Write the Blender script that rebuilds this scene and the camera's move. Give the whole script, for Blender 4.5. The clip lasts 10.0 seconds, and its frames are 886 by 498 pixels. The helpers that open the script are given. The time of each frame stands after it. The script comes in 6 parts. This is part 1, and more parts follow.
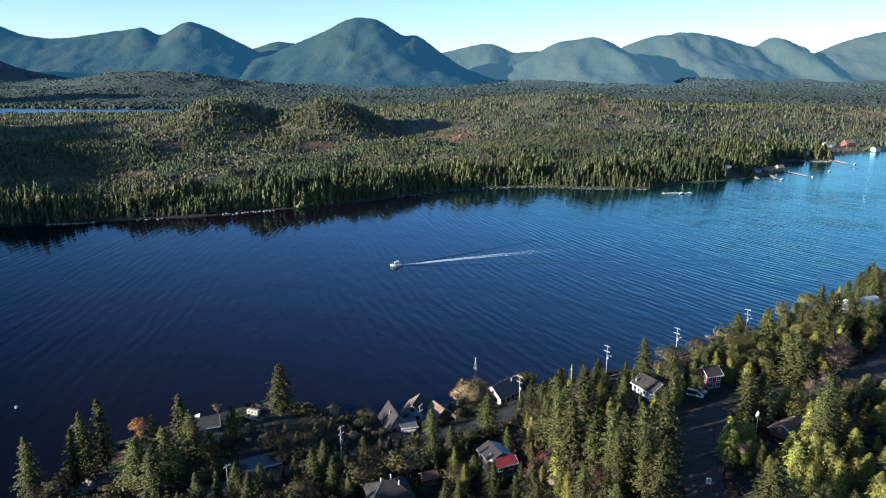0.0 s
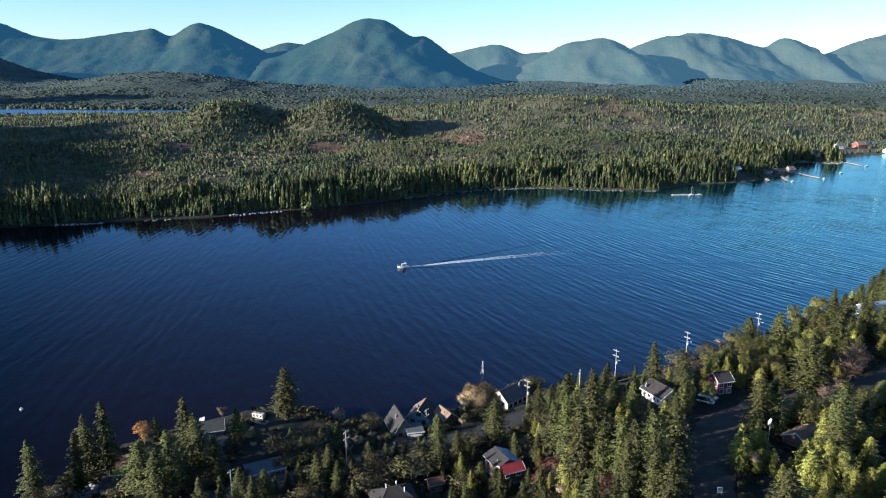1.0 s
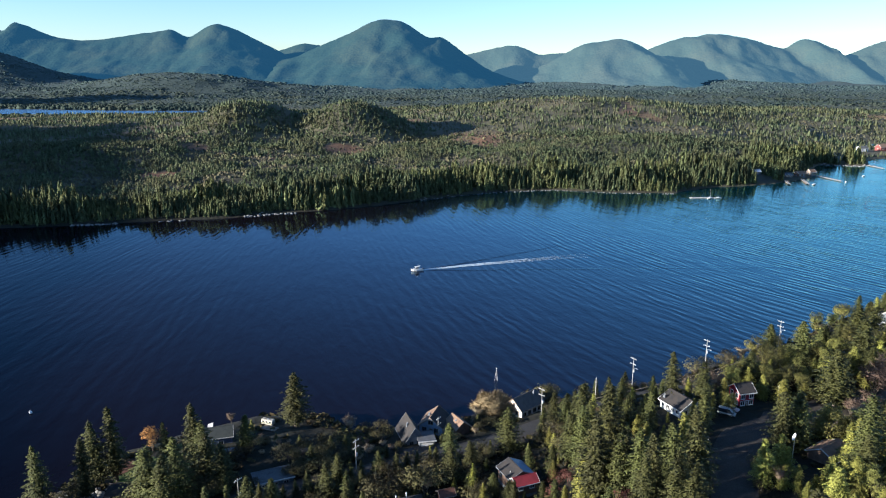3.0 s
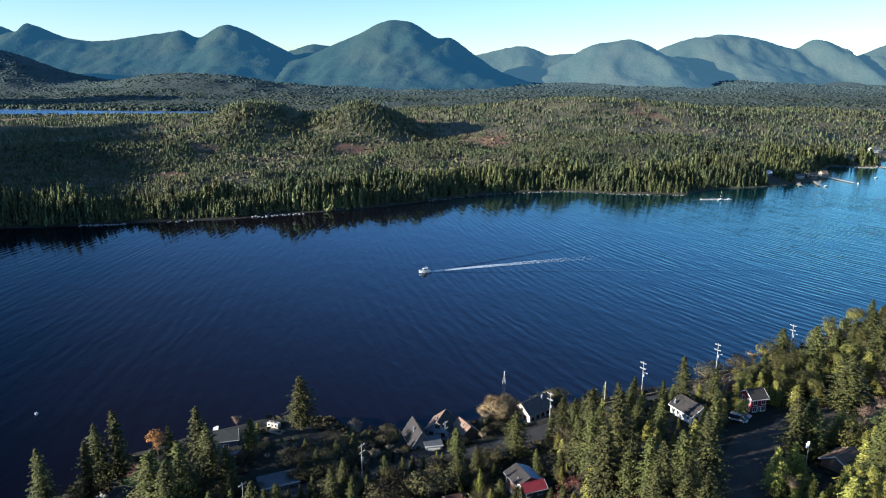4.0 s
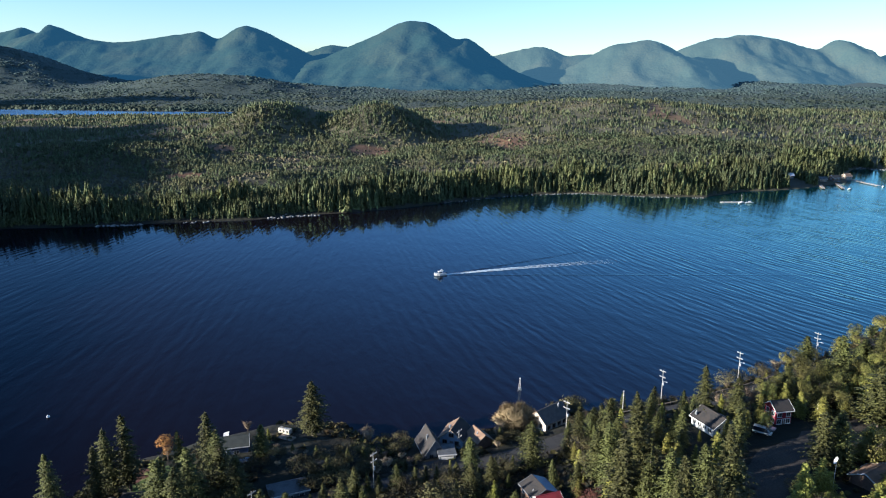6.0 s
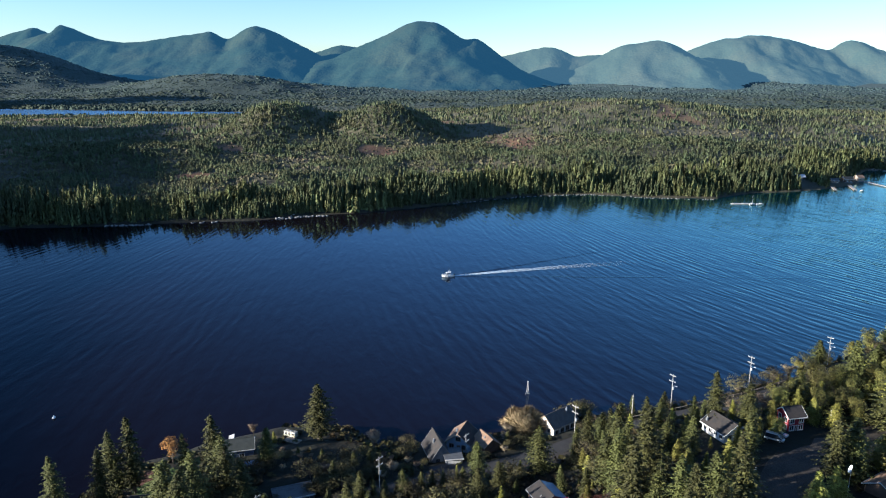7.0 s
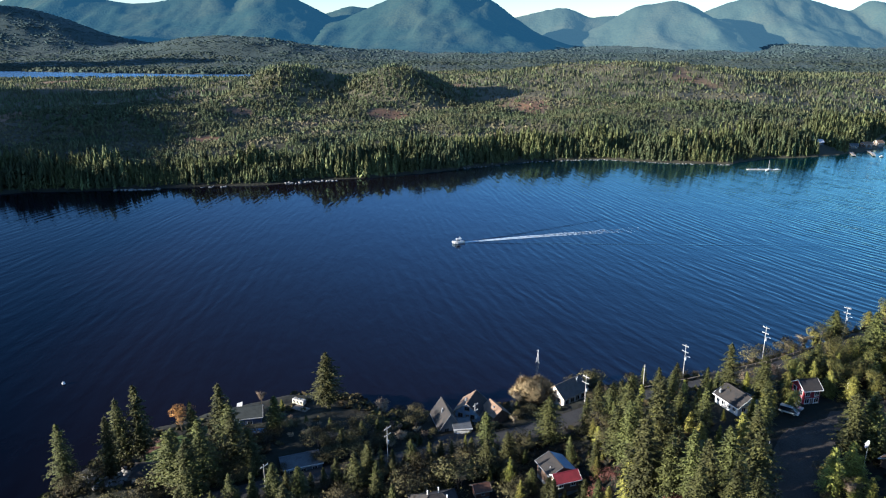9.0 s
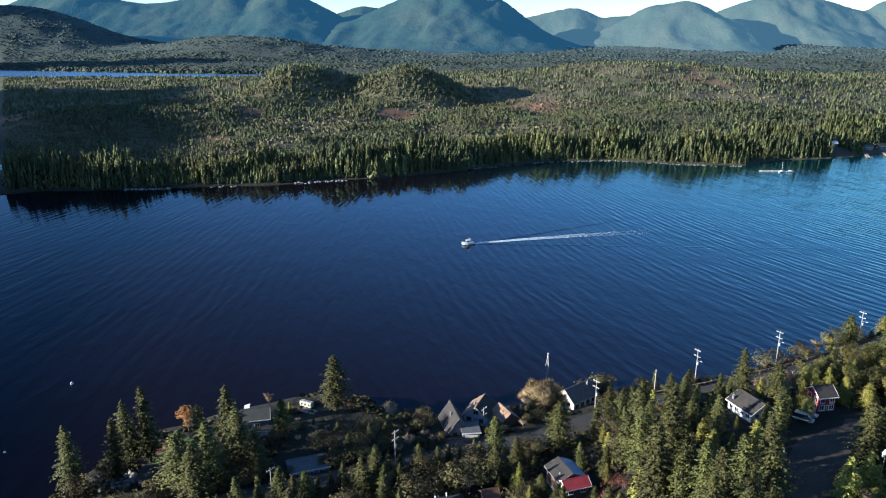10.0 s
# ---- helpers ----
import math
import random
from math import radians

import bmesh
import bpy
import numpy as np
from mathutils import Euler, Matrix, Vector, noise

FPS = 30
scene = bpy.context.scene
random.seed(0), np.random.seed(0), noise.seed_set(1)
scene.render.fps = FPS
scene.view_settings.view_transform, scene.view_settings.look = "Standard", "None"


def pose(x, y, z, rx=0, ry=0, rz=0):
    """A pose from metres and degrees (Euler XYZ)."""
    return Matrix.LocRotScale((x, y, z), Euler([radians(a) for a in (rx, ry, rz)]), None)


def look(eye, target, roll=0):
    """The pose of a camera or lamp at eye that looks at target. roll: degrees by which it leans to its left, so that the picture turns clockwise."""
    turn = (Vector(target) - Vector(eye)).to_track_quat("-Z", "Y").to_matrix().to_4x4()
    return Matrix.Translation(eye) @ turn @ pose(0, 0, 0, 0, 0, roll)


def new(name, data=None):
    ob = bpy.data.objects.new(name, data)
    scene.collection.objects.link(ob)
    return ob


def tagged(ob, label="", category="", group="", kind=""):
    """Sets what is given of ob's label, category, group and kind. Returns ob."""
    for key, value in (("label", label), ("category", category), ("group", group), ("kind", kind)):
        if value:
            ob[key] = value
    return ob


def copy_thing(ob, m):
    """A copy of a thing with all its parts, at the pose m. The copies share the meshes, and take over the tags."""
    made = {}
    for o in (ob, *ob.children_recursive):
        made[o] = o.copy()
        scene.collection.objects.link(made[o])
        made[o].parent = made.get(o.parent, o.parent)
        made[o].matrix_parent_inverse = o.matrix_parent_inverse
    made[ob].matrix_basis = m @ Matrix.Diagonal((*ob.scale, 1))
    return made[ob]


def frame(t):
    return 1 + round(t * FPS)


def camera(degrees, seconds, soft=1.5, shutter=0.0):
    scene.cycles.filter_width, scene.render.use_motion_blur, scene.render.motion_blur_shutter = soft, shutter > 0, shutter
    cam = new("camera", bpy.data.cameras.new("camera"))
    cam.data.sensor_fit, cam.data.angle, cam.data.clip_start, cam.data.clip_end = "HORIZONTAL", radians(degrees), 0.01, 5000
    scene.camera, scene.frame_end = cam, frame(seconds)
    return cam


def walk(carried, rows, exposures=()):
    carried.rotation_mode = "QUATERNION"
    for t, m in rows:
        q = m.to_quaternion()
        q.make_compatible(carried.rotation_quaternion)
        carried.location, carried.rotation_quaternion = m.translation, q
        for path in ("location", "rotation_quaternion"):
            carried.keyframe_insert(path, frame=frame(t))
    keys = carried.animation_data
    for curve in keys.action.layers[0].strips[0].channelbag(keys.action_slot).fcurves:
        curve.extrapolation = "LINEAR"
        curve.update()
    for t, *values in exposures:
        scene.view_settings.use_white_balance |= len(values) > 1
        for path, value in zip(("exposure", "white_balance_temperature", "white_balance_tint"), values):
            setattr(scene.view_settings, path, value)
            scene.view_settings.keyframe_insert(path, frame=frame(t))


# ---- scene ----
cam = camera(63.0, 10.0, soft=1.1)
PATH = [
    (0, (-0.57, 0.49, 122.59), (-5.34, 194.13, 72.79), -0.04),
    (0.5, (-0.43, 1.88, 122.58), (-6.34, 195.51, 72.85), -0.02),
    (1, (-0.31, 3.25, 122.57), (-7.30, 196.88, 72.99), -0.04),
    (1.5, (-0.19, 4.60, 122.55), (-8.18, 198.21, 73.04), -0.05),
    (2, (-0.08, 5.94, 122.54), (-9.36, 199.53, 73.15), -0.02),
    (2.5, (0.01, 7.27, 122.52), (-10.19, 200.81, 73.15), -0.00),
    (4, (0.25, 11.16, 122.48), (-13.30, 204.54, 73.30), -0.00),
    (4.5, (0.31, 12.42, 122.47), (-14.34, 205.74, 73.34), 0.01),
    (5, (0.36, 13.67, 122.45), (-15.20, 206.93, 73.35), 0.03),
    (5.5, (0.40, 14.91, 122.44), (-16.40, 208.07, 73.40), -0.00),
    (7, (0.47, 18.52, 122.40), (-19.93, 211.38, 73.51), 0.03),
    (7.5, (0.48, 19.70, 122.38), (-20.61, 212.14, 72.17), 0.04),
    (8, (0.47, 20.86, 122.37), (-20.69, 212.09, 67.77), 0.02),
    (8.5, (0.46, 22.00, 122.35), (-21.46, 212.15, 64.36), -0.02),
    (9, (0.44, 23.13, 122.34), (-22.69, 213.01, 63.93), 0.01),
    (9.5, (0.40, 24.25, 122.33), (-24.06, 213.96, 63.93), -0.00),
    (10, (0.36, 25.34, 122.31), (-25.48, 214.88, 63.92), 0.05),
]
walk(cam, [(t, look(eye, target, roll)) for t, eye, target, roll in PATH], [(0, 1.71, 5200, 12), (7.3, 1.71, 5200, 12), (8.6, 1.84, 5200, 12), (10, 1.84, 5200, 12)])

# ---- light ----
SUN_AZ, SUN_EL = radians(204), radians(12)   # towards the sun: counter-clockwise from +x
world = bpy.data.worlds.new("world")
scene.world = world
world.use_nodes = True
wn = world.node_tree
sky = wn.nodes.new("ShaderNodeTexSky")
sky.sky_type, sky.sun_disc = "NISHITA", False
sky.sun_elevation, sky.sun_rotation = SUN_EL, radians(90) - SUN_AZ
sky.air_density, sky.dust_density, sky.ozone_density, sky.altitude = 1.0, 0.15, 2.5, 900
wn.links.new(sky.outputs[0], wn.nodes["Background"].inputs[0])
wn.nodes["Background"].inputs[1].default_value = 0.066
lamp = bpy.data.lights.new("sun", "SUN")
lamp.energy, lamp.angle, lamp.color = 5.0, radians(0.53), (1.0, 0.83, 0.6)
sun = new("sun", lamp)
sun.matrix_world = look((0, 0, 0), (-math.cos(SUN_AZ) * math.cos(SUN_EL), -math.sin(SUN_AZ) * math.cos(SUN_EL), -math.sin(SUN_EL)))
scene.view_settings.exposure = 0.0


# ---- materials ----
def material(name, base, rough=0.8, spots=None, scale=1.0, fine=None, fine_scale=8.0, bump=0.0, bump_scale=4.0, metal=0.0,
             glow=None, heath=(), by_object=0.0, by_tone=0.0, spec=0.3, edges=(0.42, 0.62), fine_amount=0.5, bare=None, grain=0.0, bump_fine=0.0):
    """Base colour broken up by large spots and a fine grain, with relief."""
    m = bpy.data.materials.new(name)
    m.use_nodes = True
    n, l = m.node_tree.nodes, m.node_tree.links
    b = n["Principled BSDF"]
    b.inputs["Roughness"].default_value, b.inputs["Metallic"].default_value = rough, metal
    b.inputs["Specular IOR Level"].default_value = spec
    where = n.new("ShaderNodeNewGeometry").outputs["Position"]

    def cloud(s, detail=3.0):
        t = n.new("ShaderNodeTexNoise")
        t.inputs["Scale"].default_value, t.inputs["Detail"].default_value = s, detail
        l.new(where, t.inputs["Vector"])
        return t.outputs["Fac"]

    def mix(a, c, fac, amount=1.0, lo=0.42, hi=0.62):
        r = n.new("ShaderNodeMapRange")
        r.inputs[1].default_value, r.inputs[2].default_value, r.inputs[4].default_value = lo, hi, amount
        l.new(fac, r.inputs[0])
        x = n.new("ShaderNodeMix")
        x.data_type = "RGBA"
        l.new(r.outputs[0], x.inputs[0])
        if isinstance(a, tuple):
            x.inputs[6].default_value = (*a, 1)
        else:
            l.new(a, x.inputs[6])
        x.inputs[7].default_value = (*c, 1)
        return x.outputs[2]

    colour = base
    if spots:
        colour = mix(colour, spots, cloud(scale), 1.0, *edges)
    if fine:
        colour = mix(colour, fine, cloud(fine_scale, 5), fine_amount, 0.4, 0.65)
    # tints by distance: first heath, then farther off haze put into the colour
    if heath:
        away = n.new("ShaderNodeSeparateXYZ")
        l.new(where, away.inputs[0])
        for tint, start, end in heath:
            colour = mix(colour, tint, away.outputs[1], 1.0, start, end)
    if bare:
        open_ground = n.new("ShaderNodeAttribute")
        open_ground.attribute_name = "tone"
        colour = mix(colour, bare, open_ground.outputs["Fac"], 0.7, 0.3, 1.0)
    if by_object or by_tone:
        hsv = n.new("ShaderNodeHueSaturation")
        r = n.new("ShaderNodeMapRange")
        if by_object:
            l.new(n.new("ShaderNodeObjectInfo").outputs["Random"], r.inputs[0])
        else:
            a = n.new("ShaderNodeAttribute")
            a.attribute_name = "tone"
            l.new(a.outputs["Fac"], r.inputs[0])
        k = by_object or by_tone
        r.inputs[3].default_value, r.inputs[4].default_value = 1 - k, 1 + k
        l.new(r.outputs[0], hsv.inputs["Value"])
        h = n.new("ShaderNodeMapRange")
        h.inputs[3].default_value, h.inputs[4].default_value = 0.5 - 0.05 * k, 0.5 + 0.03 * k
        l.new(r.inputs[0].links[0].from_socket, h.inputs[0])
        l.new(h.outputs[0], hsv.inputs["Hue"])
        if isinstance(colour, tuple):
            hsv.inputs["Color"].default_value = (*colour, 1)
        else:
            l.new(colour, hsv.inputs["Color"])
        colour = hsv.outputs[0]
    if grain:
        sprig = n.new("ShaderNodeHueSaturation")
        vary = n.new("ShaderNodeMapRange")
        vary.inputs[3].default_value, vary.inputs[4].default_value = 1 - grain, 1 + grain
        l.new(n.new("ShaderNodeNewGeometry").outputs["Random Per Island"], vary.inputs[0])
        l.new(vary.outputs[0], sprig.inputs["Value"])
        if isinstance(colour, tuple):
            sprig.inputs["Color"].default_value = (*colour, 1)
        else:
            l.new(colour, sprig.inputs["Color"])
        colour = sprig.outputs[0]
    if isinstance(colour, tuple):
        b.inputs["Base Color"].default_value = (*colour, 1)
    else:
        l.new(colour, b.inputs["Base Color"])
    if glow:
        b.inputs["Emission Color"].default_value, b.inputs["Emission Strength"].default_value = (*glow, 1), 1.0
    if bump:
        p = n.new("ShaderNodeBump")
        p.inputs["Strength"].default_value, p.inputs["Distance"].default_value = 1.0, bump
        l.new(cloud(bump_scale, 4), p.inputs["Height"])
        if bump_fine:
            q = n.new("ShaderNodeBump")
            q.inputs["Strength"].default_value, q.inputs["Distance"].default_value = 1.0, bump_fine
            l.new(cloud(bump_scale * 3.5, 2), q.inputs["Height"])
            l.new(p.outputs[0], q.inputs["Normal"])
            p = q
        l.new(p.outputs[0], b.inputs["Normal"])
    return m


# the tint past 2700 puts blue haze into the ground colour
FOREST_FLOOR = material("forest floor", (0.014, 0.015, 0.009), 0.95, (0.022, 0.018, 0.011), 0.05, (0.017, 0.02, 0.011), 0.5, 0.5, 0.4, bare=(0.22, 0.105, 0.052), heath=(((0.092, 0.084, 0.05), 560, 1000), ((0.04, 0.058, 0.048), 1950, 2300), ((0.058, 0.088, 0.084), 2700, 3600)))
# the mountains are the backdrop, kilometres off: faint blue emission imitates haze
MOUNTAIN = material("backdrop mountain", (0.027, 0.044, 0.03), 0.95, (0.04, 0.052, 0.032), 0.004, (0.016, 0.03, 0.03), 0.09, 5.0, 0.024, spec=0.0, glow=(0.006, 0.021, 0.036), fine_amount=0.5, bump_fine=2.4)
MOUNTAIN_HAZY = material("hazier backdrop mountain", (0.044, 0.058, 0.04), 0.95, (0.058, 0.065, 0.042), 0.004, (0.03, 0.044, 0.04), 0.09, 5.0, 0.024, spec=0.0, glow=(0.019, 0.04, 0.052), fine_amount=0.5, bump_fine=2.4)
# bluer and paler past 2500: haze put into the woods' colour
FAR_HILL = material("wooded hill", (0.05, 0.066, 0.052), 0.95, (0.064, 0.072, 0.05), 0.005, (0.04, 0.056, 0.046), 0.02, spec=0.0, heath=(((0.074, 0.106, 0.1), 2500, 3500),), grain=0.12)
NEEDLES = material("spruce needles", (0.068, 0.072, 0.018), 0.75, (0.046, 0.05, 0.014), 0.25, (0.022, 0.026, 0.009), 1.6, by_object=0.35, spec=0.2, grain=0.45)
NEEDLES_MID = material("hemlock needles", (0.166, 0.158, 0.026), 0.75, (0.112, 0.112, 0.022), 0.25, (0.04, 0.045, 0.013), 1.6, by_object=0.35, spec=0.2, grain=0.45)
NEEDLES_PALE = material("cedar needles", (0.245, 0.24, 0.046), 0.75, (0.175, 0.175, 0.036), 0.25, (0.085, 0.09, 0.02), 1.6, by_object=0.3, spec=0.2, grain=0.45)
FAR_NEEDLES = material("far conifer needles", (0.112, 0.123, 0.046), 0.8, (0.068, 0.08, 0.038), 0.02, (0.05, 0.06, 0.03), 0.2, by_tone=0.38, spec=0.1, grain=0.2)
FAR_GREEN = material("bog pine needles", (0.086, 0.106, 0.05), 0.85, (0.116, 0.116, 0.056), 0.02, (0.08, 0.09, 0.052), 0.1, by_tone=0.26, spec=0.1, grain=0.18)
FAR_SCRUB = material("bog heath and scrub", (0.114, 0.102, 0.055), 0.85, (0.088, 0.088, 0.046), 0.02, (0.07, 0.066, 0.042), 0.08, by_tone=0.3, spec=0.1)
UNDERGROWTH = material("undergrowth", (0.05, 0.05, 0.018), 0.9, (0.07, 0.05, 0.025), 0.12, (0.03, 0.03, 0.014), 1.0, by_tone=0.5, spec=0.1)
BARK = material("bark", (0.09, 0.07, 0.05), 0.95, (0.14, 0.12, 0.1), 1.5, (0.04, 0.03, 0.02), 9.0, 0.03, 9.0)
TWIGS = material("bare twigs", (0.28, 0.22, 0.135), 0.9, (0.2, 0.15, 0.1), 0.4, by_object=0.35)
TWIGS_TAN = material("tan bare willow twigs", (0.31, 0.24, 0.13), 0.9, (0.26, 0.2, 0.11), 0.5, (0.22, 0.17, 0.09), 2.0)
TWIGS_RED = material("reddish bare twigs", (0.185, 0.13, 0.09), 0.9, (0.13, 0.09, 0.066), 0.4, by_object=0.25)
LEAFY = material("olive alder leaves", (0.23, 0.228, 0.05), 0.8, (0.165, 0.165, 0.04), 0.5, (0.1, 0.088, 0.028), 3.0, by_object=0.35, grain=0.35)
RED_LEAVES = material("dark red autumn leaves", (0.13, 0.048, 0.038), 0.85, (0.085, 0.036, 0.028), 0.6, by_object=0.25, grain=0.35)
BUSH = material("olive autumn leaves", (0.098, 0.085, 0.03), 0.85, (0.06, 0.056, 0.022), 0.5, (0.045, 0.038, 0.02), 3.0, by_object=0.35, grain=0.35)
ORANGE = material("orange autumn leaves", (0.5, 0.27, 0.06), 0.8, (0.34, 0.18, 0.05), 0.6, by_object=0.2)
ASPHALT = material("asphalt", (0.038, 0.036, 0.034), 0.9, (0.027, 0.026, 0.025), 0.3, (0.075, 0.074, 0.072), 6.0, 0.01, 20.0)
GRAVEL = material("gravel", (0.05, 0.041, 0.031), 0.95, (0.03, 0.026, 0.021), 0.12, (0.10, 0.09, 0.076), 3.0, 0.03, 10.0)
GRASS = material("lawn grass", (0.07, 0.11, 0.022), 0.95, (0.10, 0.11, 0.03), 0.3, (0.05, 0.08, 0.018), 5.0, 0.04, 12.0)
ROCK = material("grey shore rock", (0.20, 0.195, 0.18), 0.9, (0.11, 0.105, 0.095), 0.4, (0.26, 0.25, 0.235), 2.0, 0.1, 2.0)
WHITE = material("white paint", (0.62, 0.61, 0.58), 0.55, (0.5, 0.49, 0.46), 0.5, bump=0.004)
CREAM = material("cream siding", (0.62, 0.57, 0.48), 0.7, (0.52, 0.48, 0.4), 0.6)
SHINGLE_GREY = material("grey roof shingles", (0.085, 0.09, 0.092), 0.85, (0.06, 0.064, 0.066), 0.6, (0.17, 0.17, 0.17), 5.0, 0.02, 8.0)
SHINGLE_SLATE = material("slate grey roof shingles", (0.046, 0.052, 0.046), 0.9, (0.034, 0.04, 0.036), 0.6, (0.07, 0.075, 0.07), 5.0, 0.02, 8.0)
SHINGLE_DARK = material("dark roof shingles", (0.038, 0.032, 0.028), 0.9, (0.022, 0.022, 0.022), 0.6, (0.05, 0.046, 0.043), 5.0, 0.02, 8.0)
SHINGLE_TAUPE = material("taupe roof shingles", (0.11, 0.095, 0.082), 0.9, (0.08, 0.07, 0.06), 0.8, (0.15, 0.13, 0.115), 5.0, 0.02, 8.0)
SHINGLE_BROWN = material("brown roof shingles", (0.25, 0.16, 0.10), 0.9, (0.18, 0.12, 0.08), 0.8, (0.12, 0.08, 0.06), 5.0, 0.02, 8.0)
RED_METAL = material("red metal roof", (0.27, 0.035, 0.04), 0.5, (0.2, 0.03, 0.032), 0.5, metal=0.0, spec=0.5)
BLUE_METAL = material("blue metal roof", (0.13, 0.24, 0.38), 0.35, (0.10, 0.19, 0.31), 0.4, spec=0.5)
RED_WALL = material("red siding", (0.30, 0.025, 0.035), 0.7, (0.22, 0.02, 0.028), 0.7)
FADED_RED = material("faded red siding", (0.2, 0.065, 0.055), 0.8, (0.15, 0.055, 0.045), 0.7)
BLUE_WALL = material("blue siding", (0.09, 0.12, 0.2), 0.75, (0.07, 0.095, 0.16), 0.7)
PALE_BLUE = material("pale blue siding", (0.30, 0.37, 0.44), 0.75, (0.24, 0.30, 0.37), 0.7)
GREY_WALL = material("grey siding", (0.15, 0.165, 0.18), 0.8, (0.11, 0.12, 0.13), 0.7)
BROWN_WALL = material("brown siding", (0.14, 0.09, 0.06), 0.85, (0.10, 0.065, 0.045), 0.7)
GLASS = material("dark window glass", (0.02, 0.025, 0.03), 0.08, spec=0.6)
POLE_WOOD = material("weathered grey pole wood", (0.34, 0.33, 0.31), 0.9, (0.25, 0.24, 0.22), 1.0)
TIMBER = material("weathered timber", (0.30, 0.24, 0.18), 0.9, (0.2, 0.16, 0.12), 0.8)
RED_BROWN = material("red brown boards", (0.14, 0.065, 0.04), 0.85, (0.10, 0.05, 0.032), 1.5)
STEEL = material("galvanised steel", (0.6, 0.61, 0.62), 0.45, (0.48, 0.49, 0.5), 1.0, metal=0.6)
RUBBER = material("black rubber", (0.02, 0.02, 0.02), 0.9)
FOAM = material("wake foam", (0.75, 0.8, 0.82), 0.8, (0.5, 0.58, 0.62), 0.3)


def water_material():
    """Clear dark sea with low short-crested ripples, whose crests swing round along the channel."""
    m = bpy.data.materials.new("sea water")
    m.use_nodes = True
    n, l = m.node_tree.nodes, m.node_tree.links
    n.remove(n["Principled BSDF"])
    body, gloss, edge, both = n.new("ShaderNodeBsdfDiffuse"), n.new("ShaderNodeBsdfGlossy"), n.new("ShaderNodeFresnel"), n.new("ShaderNodeMixShader")
    l.new(edge.outputs[0], both.inputs[0])
    l.new(body.outputs[0], both.inputs[1])
    l.new(gloss.outputs[0], both.inputs[2])
    l.new(both.outputs[0], n["Material Output"].inputs["Surface"])

    def wire(value, socket):
        if isinstance(value, (int, float)):
            socket.default_value = value
        else:
            l.new(value, socket)

    def maths(operation, *values):
        q = n.new("ShaderNodeMath")
        q.operation = operation
        for k, v in enumerate(values):
            wire(v, q.inputs[k])
        return q.outputs[0]

    def ramp(value, lo, hi, a, c):
        q = n.new("ShaderNodeMapRange")
        q.interpolation_type = "SMOOTHSTEP"
        for k, v in enumerate((value, lo, hi, a, c)):
            wire(v, q.inputs[k])
        return q.outputs[0]

    def joined(u, v):
        q = n.new("ShaderNodeCombineXYZ")
        wire(u, q.inputs[0])
        wire(v, q.inputs[1])
        return q.outputs[0]

    def cloud(vector, scale, detail=2.0, twist=0.0):
        t = n.new("ShaderNodeTexNoise")
        t.inputs["Scale"].default_value, t.inputs["Detail"].default_value, t.inputs["Distortion"].default_value = scale, detail, twist
        l.new(vector, t.inputs["Vector"])
        return t.outputs["Fac"]

    split = n.new("ShaderNodeSeparateXYZ")
    l.new(n.new("ShaderNodeNewGeometry").outputs["Position"], split.inputs[0])
    x, y = split.outputs[0], split.outputs[1]
    # across the crests and along them
    u = maths("ADD", maths("ADD", maths("MULTIPLY", x, 0.35), maths("MULTIPLY", y, 0.43)), maths("MULTIPLY", maths("MULTIPLY", x, 0.0018), y))
    v = maths("ADD", maths("MULTIPLY", x, -0.42), maths("MULTIPLY", y, 0.9))
    crests = n.new("ShaderNodeTexWave")
    crests.inputs["Scale"].default_value, crests.inputs["Distortion"].default_value = 0.047, 6.0
    crests.inputs["Detail"].default_value, crests.inputs["Detail Scale"].default_value = 2.0, 1.2
    l.new(joined(u, maths("MULTIPLY", v, 0.42)), crests.inputs["Vector"])
    plan = joined(x, y)
    gusts = ramp(cloud(plan, 0.011, 3.0), 0.36, 0.64, 0.25, 1.25)
    total = maths("MULTIPLY", crests.outputs["Fac"], maths("MULTIPLY", gusts, 0.15))
    for scale, squeeze, gain in ((0.17, 0.32, 0.5), (0.42, 0.4, 0.13), (0.045, 0.5, 0.5)):
        t = cloud(joined(u, maths("MULTIPLY", v, squeeze)), scale, 2.0, 0.4)
        total = maths("ADD", total, maths("MULTIPLY", t, gain))
    # the wind freshens up the channel; the lee of the far shore lies calm
    wind = ramp(x, -260, 260, 0.8, 1.5)
    p = n.new("ShaderNodeBump")
    p.inputs["Strength"].default_value = 1.0
    l.new(maths("MULTIPLY", wind, ramp(y, 420, 950, 0.42, 0.13)), p.inputs["Distance"])
    l.new(total, p.inputs["Height"])
    for shader in (gloss, edge):
        l.new(p.outputs[0], shader.inputs["Normal"])
    l.new(ramp(y, 500, 1500, 0.07, 0.22), gloss.inputs["Roughness"])
    # reflected sky's fall-off put into colour and index: darker near, brighter up the channel
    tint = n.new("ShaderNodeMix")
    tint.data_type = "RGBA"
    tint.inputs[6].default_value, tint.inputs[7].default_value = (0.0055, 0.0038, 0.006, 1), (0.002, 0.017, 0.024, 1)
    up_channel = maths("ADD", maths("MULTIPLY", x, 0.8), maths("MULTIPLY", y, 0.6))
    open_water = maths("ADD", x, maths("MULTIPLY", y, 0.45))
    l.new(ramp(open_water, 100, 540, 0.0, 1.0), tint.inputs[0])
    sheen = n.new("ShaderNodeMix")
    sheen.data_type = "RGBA"
